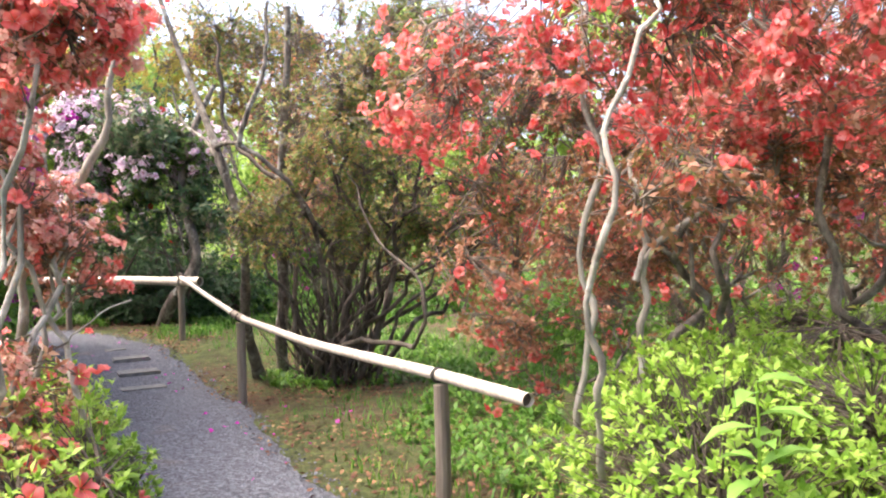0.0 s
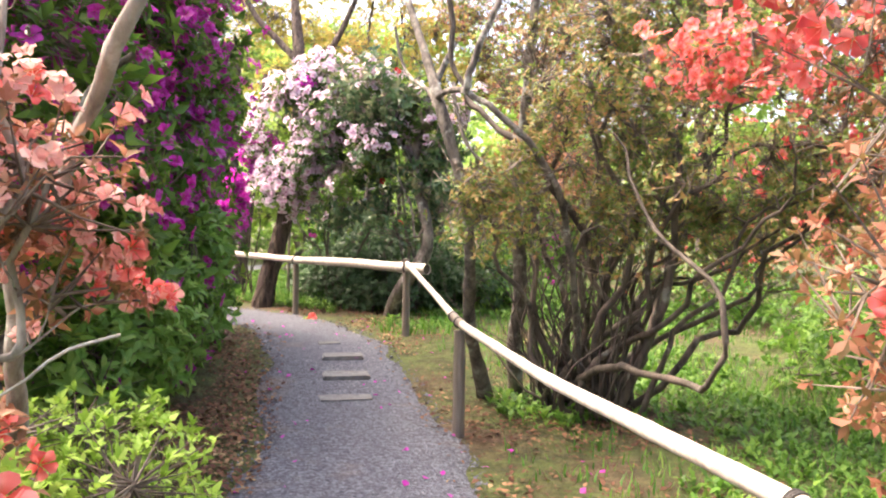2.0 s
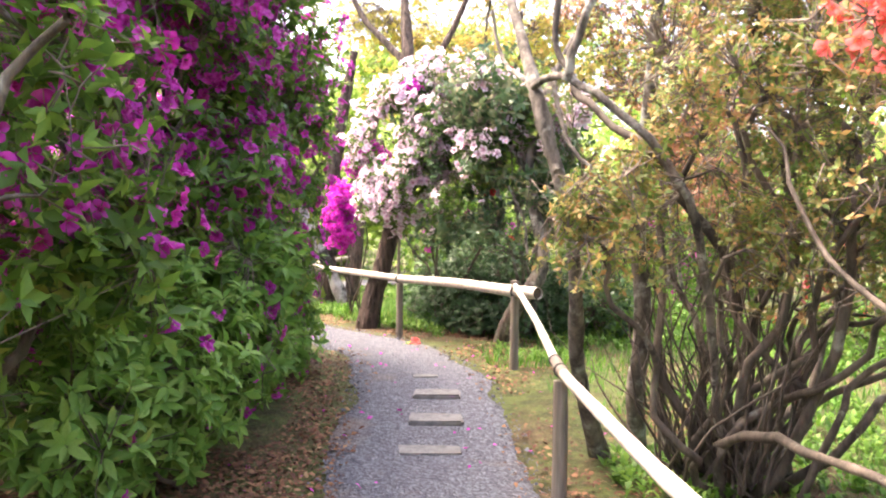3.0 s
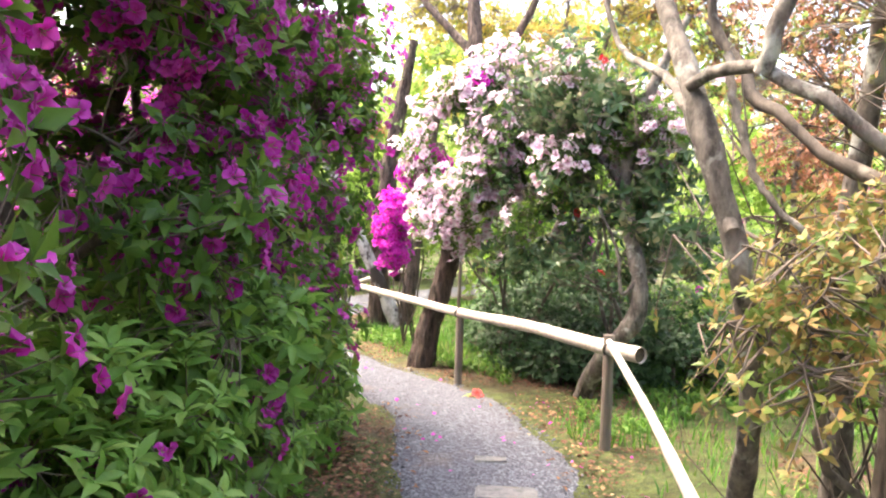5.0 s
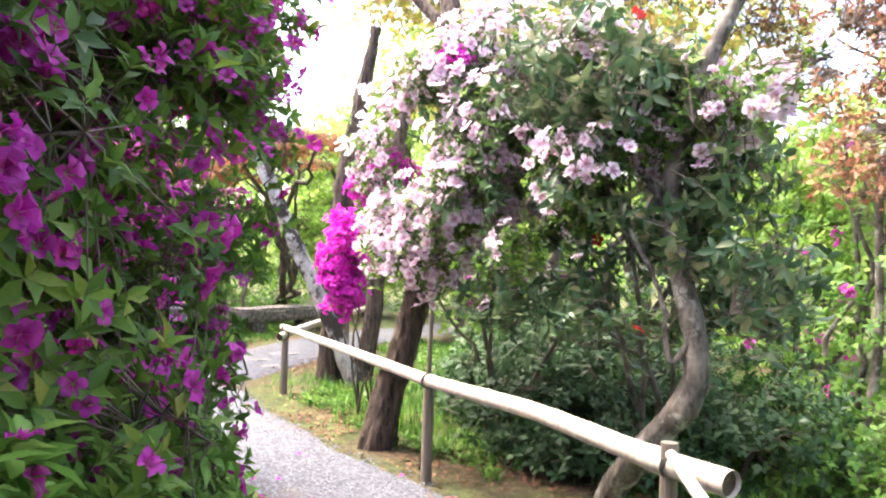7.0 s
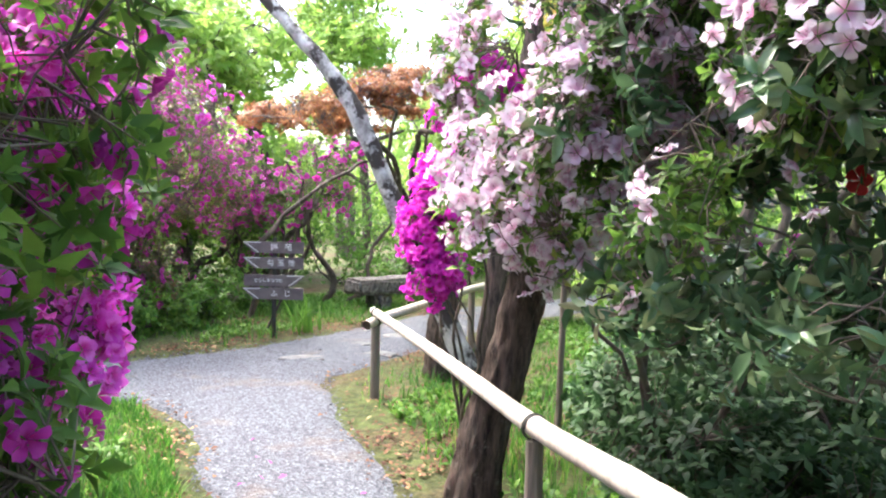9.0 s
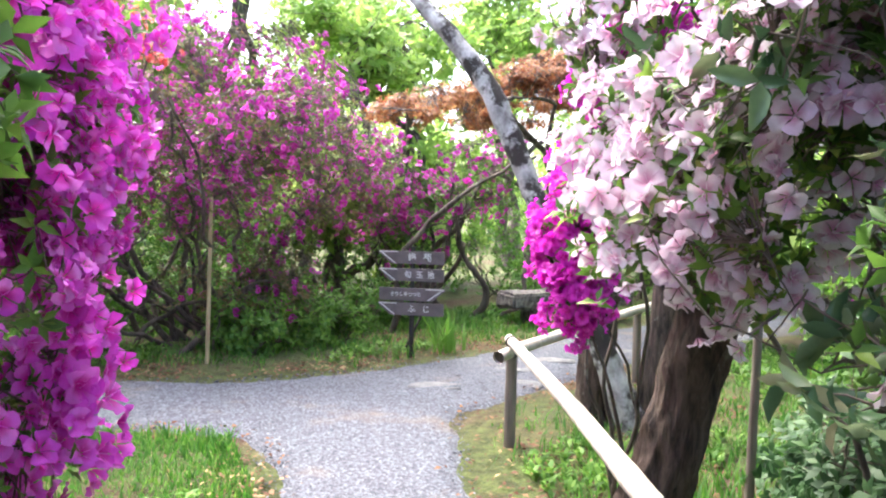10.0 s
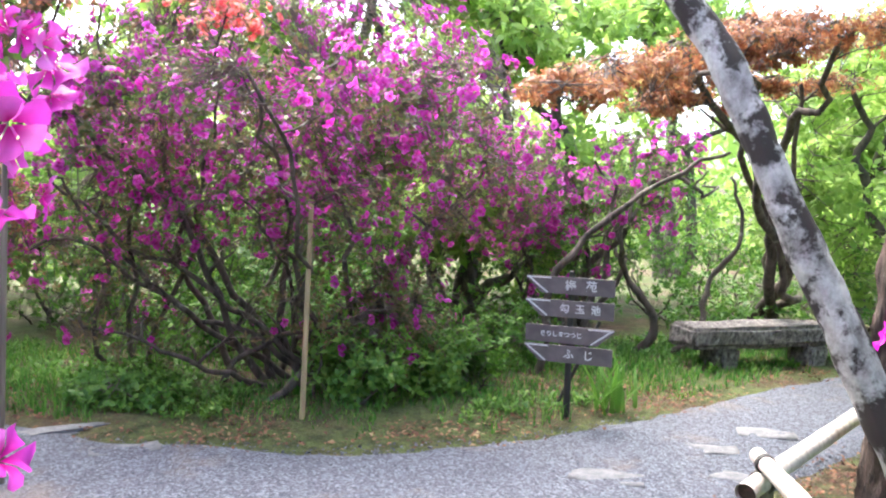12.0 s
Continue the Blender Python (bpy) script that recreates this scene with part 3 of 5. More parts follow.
def make_rails():
    def zz(i, up):
        x, y = POSTS[i]
        return (x, y, float(ground_z(x, y)) + up)
    rail_group = "rails beside the path"
    heights = (0.56, 0.57, 0.69, 0.54, 0.58, 0.56)
    for i, (x, y) in enumerate(POSTS):
        g = float(ground_z(x, y))
        post = thing("fence_post", (x, y, g), "grey weathered round wooden post with wire tie", "fence post", "posts of the path rail")
        v, f, p, r = pole([(x, y, g - 0.15), (x + 0.006, y - 0.004, g + 0.3), (x, y, g + heights[i])], 0.034, 0.031, 14, 0, 20 + i, 12)
        n = len(v)
        v = np.vstack([v, [(x, y, g + heights[i] + 0.004)]])
        cap = np.array([(n - 12 + j, n - 12 + (j + 1) % 12, n, n) for j in range(12)])
        bm = bmesh.new()
        bv = [bm.verts.new(c) for c in v]
        for face in f:
            bm.faces.new([bv[j] for j in face])
        for face in cap:
            bm.faces.new([bv[j] for j in face[:3]])
        part("shaft", bm, POST_WOOD, post, smooth=False)
    specs = [
        ("slender bare wooden rail, sun-bleached, tied to posts", [RAIL_END, zz(0, 0.60), (-0.15, 4.0, 0.575), zz(1, 0.605), (-1.95, 6.2, 0.665), zz(2, 0.655)], 0.025, 0.02, [(1, 0.0)], 11),
        ("thick bare wooden rail, sun-bleached, tied to posts", [(-2.53, 7.13, 0.742), zz(2, 0.61), (-3.7, 7.66, 0.735), zz(3, 0.585), (-6.0, 8.5, 0.72), (-7.42, 9.0, 0.735)], 0.046, 0.026, [(2, 0), (3, 0)], 12),
        ("bare wooden rail running on behind the tree trunks", [(-7.28, 8.86, 0.66), zz(4, 0.55), zz(5, 0.58), (-9.3, 12.0, 0.72)], 0.034, 0.032, [(4, 0)], 13),
    ]
    for label, pts, r0, r1, ties, seed in specs:
        rail = thing("wooden_rail", (pts[0][0], pts[0][1], float(ground_z(pts[0][0], pts[0][1]))), label, "rail", rail_group)
        v, f, p, r = pole(pts, r0, r1, 60, 8, seed)
        part_of("rail", mesh_of("rail", v, f, RAIL_WOOD, smooth=True), rail)
        for end, nxt, rr in ((p[0], p[1], r[0]), (p[-1], p[-2], r[-1])):
            d = Vector(end - nxt).normalized()
            bm = bmesh.new()
            bmesh.ops.create_circle(bm, cap_ends=True, segments=14, radius=rr * 0.98)
            inner = bmesh.ops.inset_region(bm, faces=bm.faces[:], thickness=rr * 0.28, depth=0)
            for fc in bm.faces:
                if len(fc.verts) > 4:
                    for vert in fc.verts:
                        vert.co.z -= 0.02
            part("cut_end", bm, CUT_WOOD, rail, "dark hollow cut end", m=Matrix.Translation(Vector(end) - d * 0.001) @ d.to_track_quat("Z", "Y").to_matrix().to_4x4())
        for q, (px, py) in enumerate(POSTS[:5]):
            j = int(((p[:, :2] - np.array([px, py])) ** 2).sum(1).argmin())
            if np.linalg.norm(p[j, :2] - np.array([px, py])) < 0.1:
                ring_tie(p[j], p[min(j + 1, 59)] - p[max(j - 1, 0)], r[j], rail, seed + q)
        if seed == 11:
            j = int(((p[:, :2] - np.array(POSTS[1])) ** 2).sum(1).argmin())
            v, f = tubes(p[None, j - 1:j + 3], r[None, j - 1:j + 3] + 0.003, 14)
            part_of("splice", mesh_of("splice", v, f, POST_WOOD, smooth=True), rail, "dark weathered splice bound at both ends")
            ring_tie(p[j + 2], p[j + 3] - p[j + 1], r[j + 2], rail, 77)


make_rails()


def bamboo_stake(x, y, height, r=0.016, lean=(0, 0), seed=0, label="thin dry bamboo stake pushed upright into the ground", material=None):
    g = float(ground_z(x, y))
    st = thing("bamboo_stake", (x, y, g), label, "stake", "bamboo stakes")
    v, f, p, rr = pole([(x, y, g - 0.05), (x + lean[0], y + lean[1], g + height)], r, r * 0.85, 30, 7, seed, 10)
    part_of("cane", mesh_of("cane", v, f, material or BAMBOO, smooth=True), st)


bamboo_stake(-10.2, 7.74, 1.38, 0.018, (-0.05, 0.03), 1)
bamboo_stake(-5.9, 9.3, 1.2, 0.02, (0.02, 0.0), 2, "grey bamboo stake standing in the grass behind the rail", POST_WOOD)


bamboo_stake(-9.27, 6.25, 2.05, 0.016, (0.0, 0.02), 3, "tall grey bamboo stake at the edge of the path", POST_WOOD)


# ---- sign and bench ----
def make_sign():
    x, y = -10.056, 9.467
    g = float(ground_z(x, y))
    sign = thing("signpost", (x, y, g), "black post with four grey wooden arrow boards lettered in white", "sign")
    across = Vector((-0.58, -0.81, 0)).normalized()      # towards the arrow tips
    face = Vector((0.81, -0.58, 0)).normalized()         # the side that is read
    bm = bmesh.new()
    bmesh.ops.create_cone(bm, cap_ends=True, segments=10, radius1=0.024, radius2=0.02, depth=1.06)
    part("post", bm, DARK_POST, sign, m=Matrix.Translation((x, y, g + 0.46)), smooth=False)
    boards = [(1.025, 1, "梅   苑", 0.075, 0.02), (0.872, 1, "勾  玉  池", 0.066, 0.0), (0.70, -1, "きりしまつつじ", 0.04, 0.06), (0.572, 1, "ふ   じ", 0.07, 0.0)]
    for z, way, text, size, shift in boards:
        h, back, tip = 0.056, -0.29, 0.30
        outline = [(back, -h), (0.19, -h), (tip, h * 0.75), (tip - 0.005, h), (back, h)]
        origin = Vector((x, y, z)) + face * 0.021
        right = across * way
        rot = Matrix((right, Vector((0, 0, 1)), face)).transposed()
        m = Matrix.Translation(origin) @ rot.to_4x4()
        bm = bmesh.new()
        low = [bm.verts.new((px, py, 0)) for px, py in outline]
        high = [bm.verts.new((px, py, 0.018)) for px, py in outline]
        bm.faces.new(low[::-1])
        bm.faces.new(high)
        for i in range(5):
            bm.faces.new((low[i], low[(i + 1) % 5], high[(i + 1) % 5], high[i]))
        bmesh.ops.recalc_face_normals(bm, faces=bm.faces)
        board = part("board", bm, BOARD, sign, m=m)
        bm = bmesh.new()
        for (ax, ay), (bx, by), wd in (((0.15, -h + 0.006), (tip - 0.02, h * 0.84), 0.011), ((0.13, h - 0.008), (tip - 0.006, h - 0.008), 0.009)):
            d = Vector((bx - ax, by - ay, 0)).normalized()
            s = Vector((-d.y, d.x, 0)) * wd / 2
            q = [Vector((ax, ay, 0.0205)) - s, Vector((bx, by, 0.0205)) - s, Vector((bx, by, 0.0205)) + s, Vector((ax, ay, 0.0205)) + s]
            bm.faces.new([bm.verts.new(c) for c in q])
        part("arrow_line", bm, WHITE, board, "white painted arrow edge", m=m)
        cu = bpy.data.curves.new("lettering", "FONT")
        cu.body, cu.size, cu.align_x, cu.align_y, cu.extrude, cu.offset = text, size, "CENTER", "CENTER", 0.001, 0.0012
        cu.materials.append(WHITE)
        tm = Matrix.Translation(origin + face * 0.0205 - across * (0.07 if way > 0 else -0.05)) @ Matrix((-across, Vector((0, 0, 1)), face)).transposed().to_4x4()
        part_of("lettering", cu, board, "white brushed lettering", m=tm)
    st = thing("leaning_stick", (x - 0.3, y + 0.06, g), "thin dark stick leaning behind the signpost", "stick")
    v, f, p, r = pole([(x - 0.3, y + 0.03, g - 0.03), (x - 0.22, y + 0.32, g + 0.62)], 0.014, 0.012, 12, 2, 5, 8)
    part_of("stick", mesh_of("stick", v, f, DARK_POST, smooth=True), st)


make_sign()


def rough_block(sx, sy, sz, seed, amp=0.02, bevel=0.03, cuts=6):
    rng = np.random.default_rng(seed)
    bm = bmesh.new()
    bmesh.ops.create_cube(bm, size=1.0)
    bmesh.ops.scale(bm, vec=(sx, sy, sz), verts=bm.verts)
    bmesh.ops.bevel(bm, geom=bm.edges[:], offset=bevel, segments=2, affect="EDGES")
    bmesh.ops.subdivide_edges(bm, edges=bm.edges[:], cuts=cuts, use_grid_fill=True)
    o = Vector(rng.uniform(-50, 50, 3))
    for v in bm.verts:
        v.co += Vector((noise.noise(v.co * 5 + o), noise.noise(v.co * 5 - o), noise.noise(v.co * 6 + o * 2))) * amp + Vector((noise.noise(v.co * 22 + o), noise.noise(v.co * 22 - o), noise.noise(v.co * 25 + o))) * amp * 0.35
    return bm


def make_bench():
    b = thing("stone_bench", (-11.55, 11.9, 0.13), "long mossy rough stone slab bench on two stone blocks", "bench")
    part("seat", rough_block(0.42, 1.72, 0.2, 8, 0.025), STONE, b, m=pose(-11.6, 12.06, 0.43, 0, 0, 4), smooth=True)
    for k, y in enumerate((11.6, 12.56)):
        part("block", rough_block(0.3, 0.24, 0.26, 9 + k, 0.02, cuts=3), STONE, b, m=pose(-11.55 - 0.03 * k, y, 0.22, 0, 0, 8), smooth=True)


make_bench()


def flat_stone(x, y, sx, sy, turn, seed, label="flat pale stone bedded flush in the gravel"):
    g = float(ground_z(x, y))
    s = thing("flat_stone", (x, y, g), label, "stone", "stones set in the path")
    part("stone", rough_block(sx, sy, 0.08, seed, 0.02, 0.02, 3), SLAB, s, m=pose(x, y, g - 0.022, 0, 0, turn), smooth=True)


for k, (x, y, sx, sy, turn) in enumerate([(-8.9, 9.2, 0.42, 0.24, 60), (-9.25, 10.05, 0.36, 0.22, 70), (-9.5, 10.6, 0.4, 0.25, 60), (-8.75, 9.9, 0.3, 0.2, 30), (-9.7, 11.5, 0.3, 0.2, 20), (-10.15, 6.25, 0.8, 0.16, 118), (-9.75, 6.75, 0.4, 0.2, 100)]):
    flat_stone(x, y, sx, sy, turn, 30 + k)

# ---- shrubs and trees: the start of the walk ----
grow("clipped_azalea", (2.9, 2.7), "low clipped azalea hedge with fresh yellow-green leaves", "hedge", 9,
     [(1.95, 2.35, 0.42, 0.62, 0.75, 0.42), (2.8, 2.2, 0.42, 0.8, 0.9, 0.44), (3.8, 2.4, 0.42, 0.9, 1.0, 0.45), (2.4, 3.3, 0.45, 0.9, 0.7, 0.42), (3.5, 3.4, 0.42, 0.9, 0.7, 0.45)],
     10500, TINY_LEAF, FRESH_GREEN, 0.039, per=7, stem_r=0.014, limbs=90, shell=0.2, gap=-0.9, far=True, seed=11, spread=48, base_spread=0.5)
grow("clipped_azalea", (-0.6, 2.2), "low mounded azalea bush with fresh yellow-green leaves", "hedge", 7,
     [(-0.75, 2.45, 0.36, 0.42, 0.42, 0.36), (-0.35, 1.9, 0.36, 0.45, 0.45, 0.36), (-1.15, 2.2, 0.35, 0.5, 0.5, 0.36), (0.05, 1.35, 0.36, 0.34, 0.42, 0.36), (-0.2, 1.75, 0.38, 0.4, 0.4, 0.4)],
     5600, TINY_LEAF, FRESH_GREEN, 0.036, per=7, flowers=[(RED, 0.06, 1, 0.035, True, lambda x, y, z: y < 1.9)], stem_r=0.012, limbs=60, shell=0.22, gap=-0.9, far=True, seed=12, spread=48, base_spread=0.3)
coral_shrub = grow("red_azalea", (-0.25, 1.75), "orange-red azalea with bleached stems and fading flowers", "azalea", 5,
     [(-0.1, 1.82, 1.0, 0.22, 0.24, 0.24), (-0.18, 1.95, 1.1, 0.22, 0.2, 0.3), (0.05, 1.5, 1.75, 0.36, 0.26, 0.22), (-0.25, 1.65, 1.3, 0.25, 0.25, 0.35)],
     640, AZ_LEAF, RUST, 0.032, per=7, flowers=[(RED, 0.12, 2, 0.024, True, None), (CORAL, 0.6, 3, 0.019, True, None), (RED, 0.35, 2, 0.03, True, lambda x, y, z: z > 1.5)], bark=BLEACHED, stem_r=0.016, limbs=40, shell=0.5, seed=13, wob=0.2,
     lean=[(-0.22, 2.12, 1.75), (0.1, 1.55, 1.8), (-0.3, 1.7, 1.6), (-0.15, 2.0, 1.2), (-0.1, 1.7, 1.95)])
red_shrub = grow("red_azalea", (1.75, 3.2), "tall red azalea in full bloom with grey crooked stems", "azalea", 6,
     [(1.05, 2.85, 1.75, 0.45, 0.42, 0.32), (1.75, 2.55, 1.95, 0.6, 0.5, 0.38), (2.5, 2.5, 1.9, 0.65, 0.55, 0.42), (3.2, 3.0, 1.9, 0.7, 0.7, 0.55), (1.15, 2.95, 1.1, 0.36, 0.4, 0.42), (1.4, 3.3, 1.5, 0.55, 0.45, 0.5), (2.2, 3.2, 1.5, 0.7, 0.5, 0.45), (2.6, 3.7, 1.4, 0.7, 0.5, 0.5), (0.8, 3.5, 2.0, 0.4, 0.4, 0.3), (1.75, 3.5, 1.05, 0.6, 0.35, 0.4), (3.2, 3.5, 1.1, 0.6, 0.4, 0.4), (1.15, 3.3, 0.75, 0.32, 0.3, 0.36), (1.75, 2.35, 1.3, 0.3, 0.25, 0.2)],
     4300, TINY_LEAF, RUST, 0.036, per=7, flowers=[(RED, 0.4, 2, 0.031, True, lambda x, y, z: z > 1.5 and y < 3.2), (RED, 0.26, 2, 0.032, False, lambda x, y, z: z > 1.5 and y >= 3.2), (RED, 0.05, 2, 0.026, False, lambda x, y, z: z <= 1.5)], bark=BARK_GREY, stem_r=0.026, limbs=260, shell=0.5, gap=0.0, far=True, seed=14, wob=0.24, base_spread=0.2)
grow("red_azalea", (2.7, 6.2), "loose red azalea with bronze leaves and few flowers", "azalea", 6,
     [(2.3, 5.6, 1.3, 1.1, 0.8, 0.9), (3.6, 5.8, 1.6, 1.1, 1.0, 1.0), (1.6, 5.3, 0.9, 0.7, 0.6, 0.6), (2.6, 5.9, 2.4, 1.3, 0.9, 0.8), (1.2, 5.6, 2.0, 0.8, 0.7, 0.7)],
     3600, TINY_LEAF, RUST, 0.046, per=7, flowers=[(RED, 0.16, 2, 0.042, False, None)], bark=BARK_GREY, stem_r=0.034, limbs=150, shell=0.5, gap=-0.1, seed=15, wob=0.2, base_spread=0.3)
olive_shrub = grow("fading_azalea", (-0.66, 5.8), "broad olive-brown azalea past bloom, many dark stems", "azalea", 20,
     [(-0.6, 5.8, 1.75, 0.9, 0.75, 0.7), (0.25, 5.7, 1.5, 0.75, 0.7, 0.6), (-1.15, 5.6, 1.35, 0.45, 0.5, 0.5), (-0.3, 5.9, 2.6, 1.0, 0.8, 0.6), (0.7, 5.9, 2.2, 0.7, 0.7, 0.6), (-0.4, 5.4, 1.2, 0.6, 0.4, 0.35), (-0.8, 4.95, 1.35, 0.32, 0.28, 0.28), (-1.6, 5.8, 2.8, 0.6, 0.5, 0.35), (0.0, 6.1, 1.2, 0.9, 0.4, 0.5), (0.6, 6.0, 1.5, 0.5, 0.4, 0.5), (-0.2, 5.6, 2.1, 0.9, 0.5, 0.5), (-0.75, 5.15, 1.6, 0.4, 0.3, 0.3), (-0.2, 5.05, 1.75, 0.5, 0.3, 0.3), (0.3, 5.1, 1.4, 0.5, 0.3, 0.25), (-0.5, 5.2, 1.05, 0.4, 0.25, 0.15), (0.35, 4.75, 1.85, 0.42, 0.28, 0.16), (-0.85, 4.78, 1.22, 0.28, 0.22, 0.24), (-1.2, 6.5, 2.95, 0.8, 0.4, 0.4), (-0.2, 6.5, 3.0, 0.8, 0.4, 0.35)],
     7600, TINY_LEAF, OLIVE, 0.038, per=7, flowers=[(RED, 0.03, 2, 0.036, False, lambda x, y, z: x > 0.3), (RED, 0.75, 2, 0.032, True, lambda x, y, z: x > 0.0 and y < 5.1 and z > 1.72)], far=True, stem_r=0.024, limbs=420, shell=0.6, gap=-0.12, seed=16, wob=0.2, base_spread=0.1)
grow("red_azalea", (-0.2, 1.7), "low bronze azalea shoots with orange-red flowers in the mound", "azalea", 4,
     [(-0.3, 1.75, 0.66, 0.3, 0.28, 0.16), (-0.05, 1.45, 0.6, 0.26, 0.25, 0.18), (-0.6, 2.05, 0.72, 0.26, 0.2, 0.14)],
     420, AZ_LEAF, RUST, 0.04, per=7, flowers=[(RED, 0.1, 2, 0.03, True, None)], stem_r=0.01, limbs=24, shell=0.5, gap=-0.3, seed=18, base_spread=0.15)
grow("fading_azalea", (-2.9, 10.5), "bronze and olive azalea past bloom behind the rail", "azalea", 8,
     [(-2.7, 10.3, 2.3, 0.7, 0.6, 0.8), (-3.3, 10.8, 3.2, 0.8, 0.6, 0.7), (-2.5, 10.9, 3.7, 0.9, 0.7, 0.6), (-3.9, 11.0, 3.9, 0.9, 0.7, 0.5), (-2.2, 9.9, 1.7, 0.5, 0.5, 0.7), (-1.7, 10.2, 2.8, 0.7, 0.6, 0.8)],
     3200, TINY_LEAF, RUST, 0.06, per=6, bark=BARK_GREY, stem_r=0.03, limbs=80, shell=0.5, gap=-0.12, seed=19, far=True, base_spread=0.3)
grow("fading_azalea", (-11.0, 5.0), "tall bronze-leaved azalea with bare dark stems", "azalea", 8,
     [(-11.0, 5.3, 2.3, 0.8, 0.8, 0.8), (-10.6, 5.9, 3.0, 0.6, 0.7, 0.5), (-11.4, 4.6, 2.8, 0.9, 0.9, 0.8), (-11.0, 5.6, 1.4, 0.6, 0.6, 0.5)],
     1500, AZ_LEAF, RUST, 0.06, per=6, flowers=[(PURPLE, 0.1, 2, 0.04, False, None)], bark=BARK, stem_r=0.03, limbs=70, shell=0.5, gap=-0.15, seed=20, far=True, base_spread=0.3)
# ---- the purple row along the path ----
ROW_LABEL = "tall dense purple azalea beside the path, leafy to the ground"
grow("purple_azalea", (-2.25, 2.9), ROW_LABEL, "azalea", 10,
     [(-2.0, 2.9, 1.6, 0.8, 0.75, 1.0), (-2.9, 3.4, 1.5, 0.9, 0.9, 1.3), (-1.9, 2.5, 2.3, 0.8, 0.8, 0.6), (-2.7, 3.9, 0.7, 0.45, 0.45, 0.5), (-2.6, 3.1, 2.8, 0.9, 0.9, 0.5), (-2.4, 3.9, 2.6, 0.6, 0.6, 0.5), (-1.2, 2.95, 1.5, 0.3, 0.28, 0.4), (-1.75, 3.4, 1.1, 0.3, 0.3, 0.3)],
     3500, ROW_LEAF, AZALEA_GREEN, 0.082, per=7, flowers=[(PURPLE, 0.4, 2, 0.036, True, lambda x, y, z: 1.1 < z < 1.6), (PURPLE, 0.5, 3, 0.034, 2, lambda x, y, z: z >= 1.6), (PURPLE, 0.1, 2, 0.034, 2, lambda x, y, z: z <= 1.1)], stem_r=0.034, limbs=170, shell=0.55, gap=-0.05, gap_size=1.4, far=True, seed=21, group="purple azaleas", base_spread=0.25)
grow("purple_azalea", (-3.3, 4.4), ROW_LABEL, "azalea", 10,
     [(-3.2, 4.35, 1.5, 0.8, 0.75, 1.2), (-3.7, 5.0, 1.6, 0.8, 0.8, 1.3), (-2.9, 4.5, 0.6, 0.45, 0.5, 0.5), (-3.1, 4.6, 2.5, 0.7, 0.8, 0.6), (-3.4, 5.3, 0.9, 0.4, 0.45, 0.7), (-2.9, 4.0, 2.9, 0.9, 0.8, 0.5), (-3.9, 5.2, 3.0, 0.9, 0.8, 0.5), (-4.4, 4.4, 2.6, 0.8, 0.7, 0.8), (-4.0, 4.6, 3.5, 1.0, 0.8, 0.5), (-2.5, 4.35, 1.4, 0.25, 0.28, 0.3), (-3.0, 4.6, 2.0, 0.5, 0.5, 0.6), (-2.65, 4.1, 2.2, 0.5, 0.5, 0.45), (-3.5, 5.0, 2.3, 0.5, 0.5, 0.5), (-3.2, 4.5, 2.1, 0.4, 0.4, 0.4)],
     5200, ROW_LEAF, AZALEA_GREEN, 0.082, per=7, flowers=[(PURPLE, 0.4, 2, 0.036, True, lambda x, y, z: 1.1 < z < 1.6), (PURPLE, 0.5, 3, 0.034, 2, lambda x, y, z: z >= 1.6), (PURPLE, 0.1, 2, 0.034, 2, lambda x, y, z: z <= 1.1)], stem_r=0.038, limbs=190, shell=0.6, gap=-0.2, gap_size=1.4, far=True, seed=22, group="purple azaleas", base_spread=0.25)
grow("purple_azalea", (-4.5, 5.6), ROW_LABEL, "azalea", 9,
     [(-4.4, 5.7, 1.5, 0.75, 0.7, 1.2), (-4.3, 5.8, 2.5, 0.8, 0.7, 0.6), (-4.7, 6.2, 2.3, 0.5, 0.45, 0.5), (-3.95, 5.75, 0.7, 0.4, 0.4, 0.5), (-5.0, 5.9, 1.5, 0.7, 0.6, 1.1), (-4.75, 6.5, 1.75, 0.4, 0.26, 0.6), (-4.4, 6.3, 1.0, 0.25, 0.2, 0.4), (-4.2, 5.9, 2.2, 0.5, 0.45, 0.5), (-4.2, 6.3, 1.8, 0.3, 0.25, 0.6), (-4.25, 6.3, 2.4, 0.45, 0.3, 0.3), (-4.1, 6.1, 1.95, 0.35, 0.3, 0.35), (-3.75, 5.9, 2.0, 0.25, 0.25, 0.3)],
     4800, ROW_LEAF, AZALEA_GREEN, 0.07, per=7, flowers=[(PURPLE, 0.22, 2, 0.035, True, lambda x, y, z: z > 0.9), (PURPLE, 0.1, 2, 0.038, False, lambda x, y, z: z <= 0.9)], stem_r=0.035, limbs=150, shell=0.6, gap=-0.3, gap_size=1.4, far=True, seed=23, group="purple azaleas", base_spread=0.25)
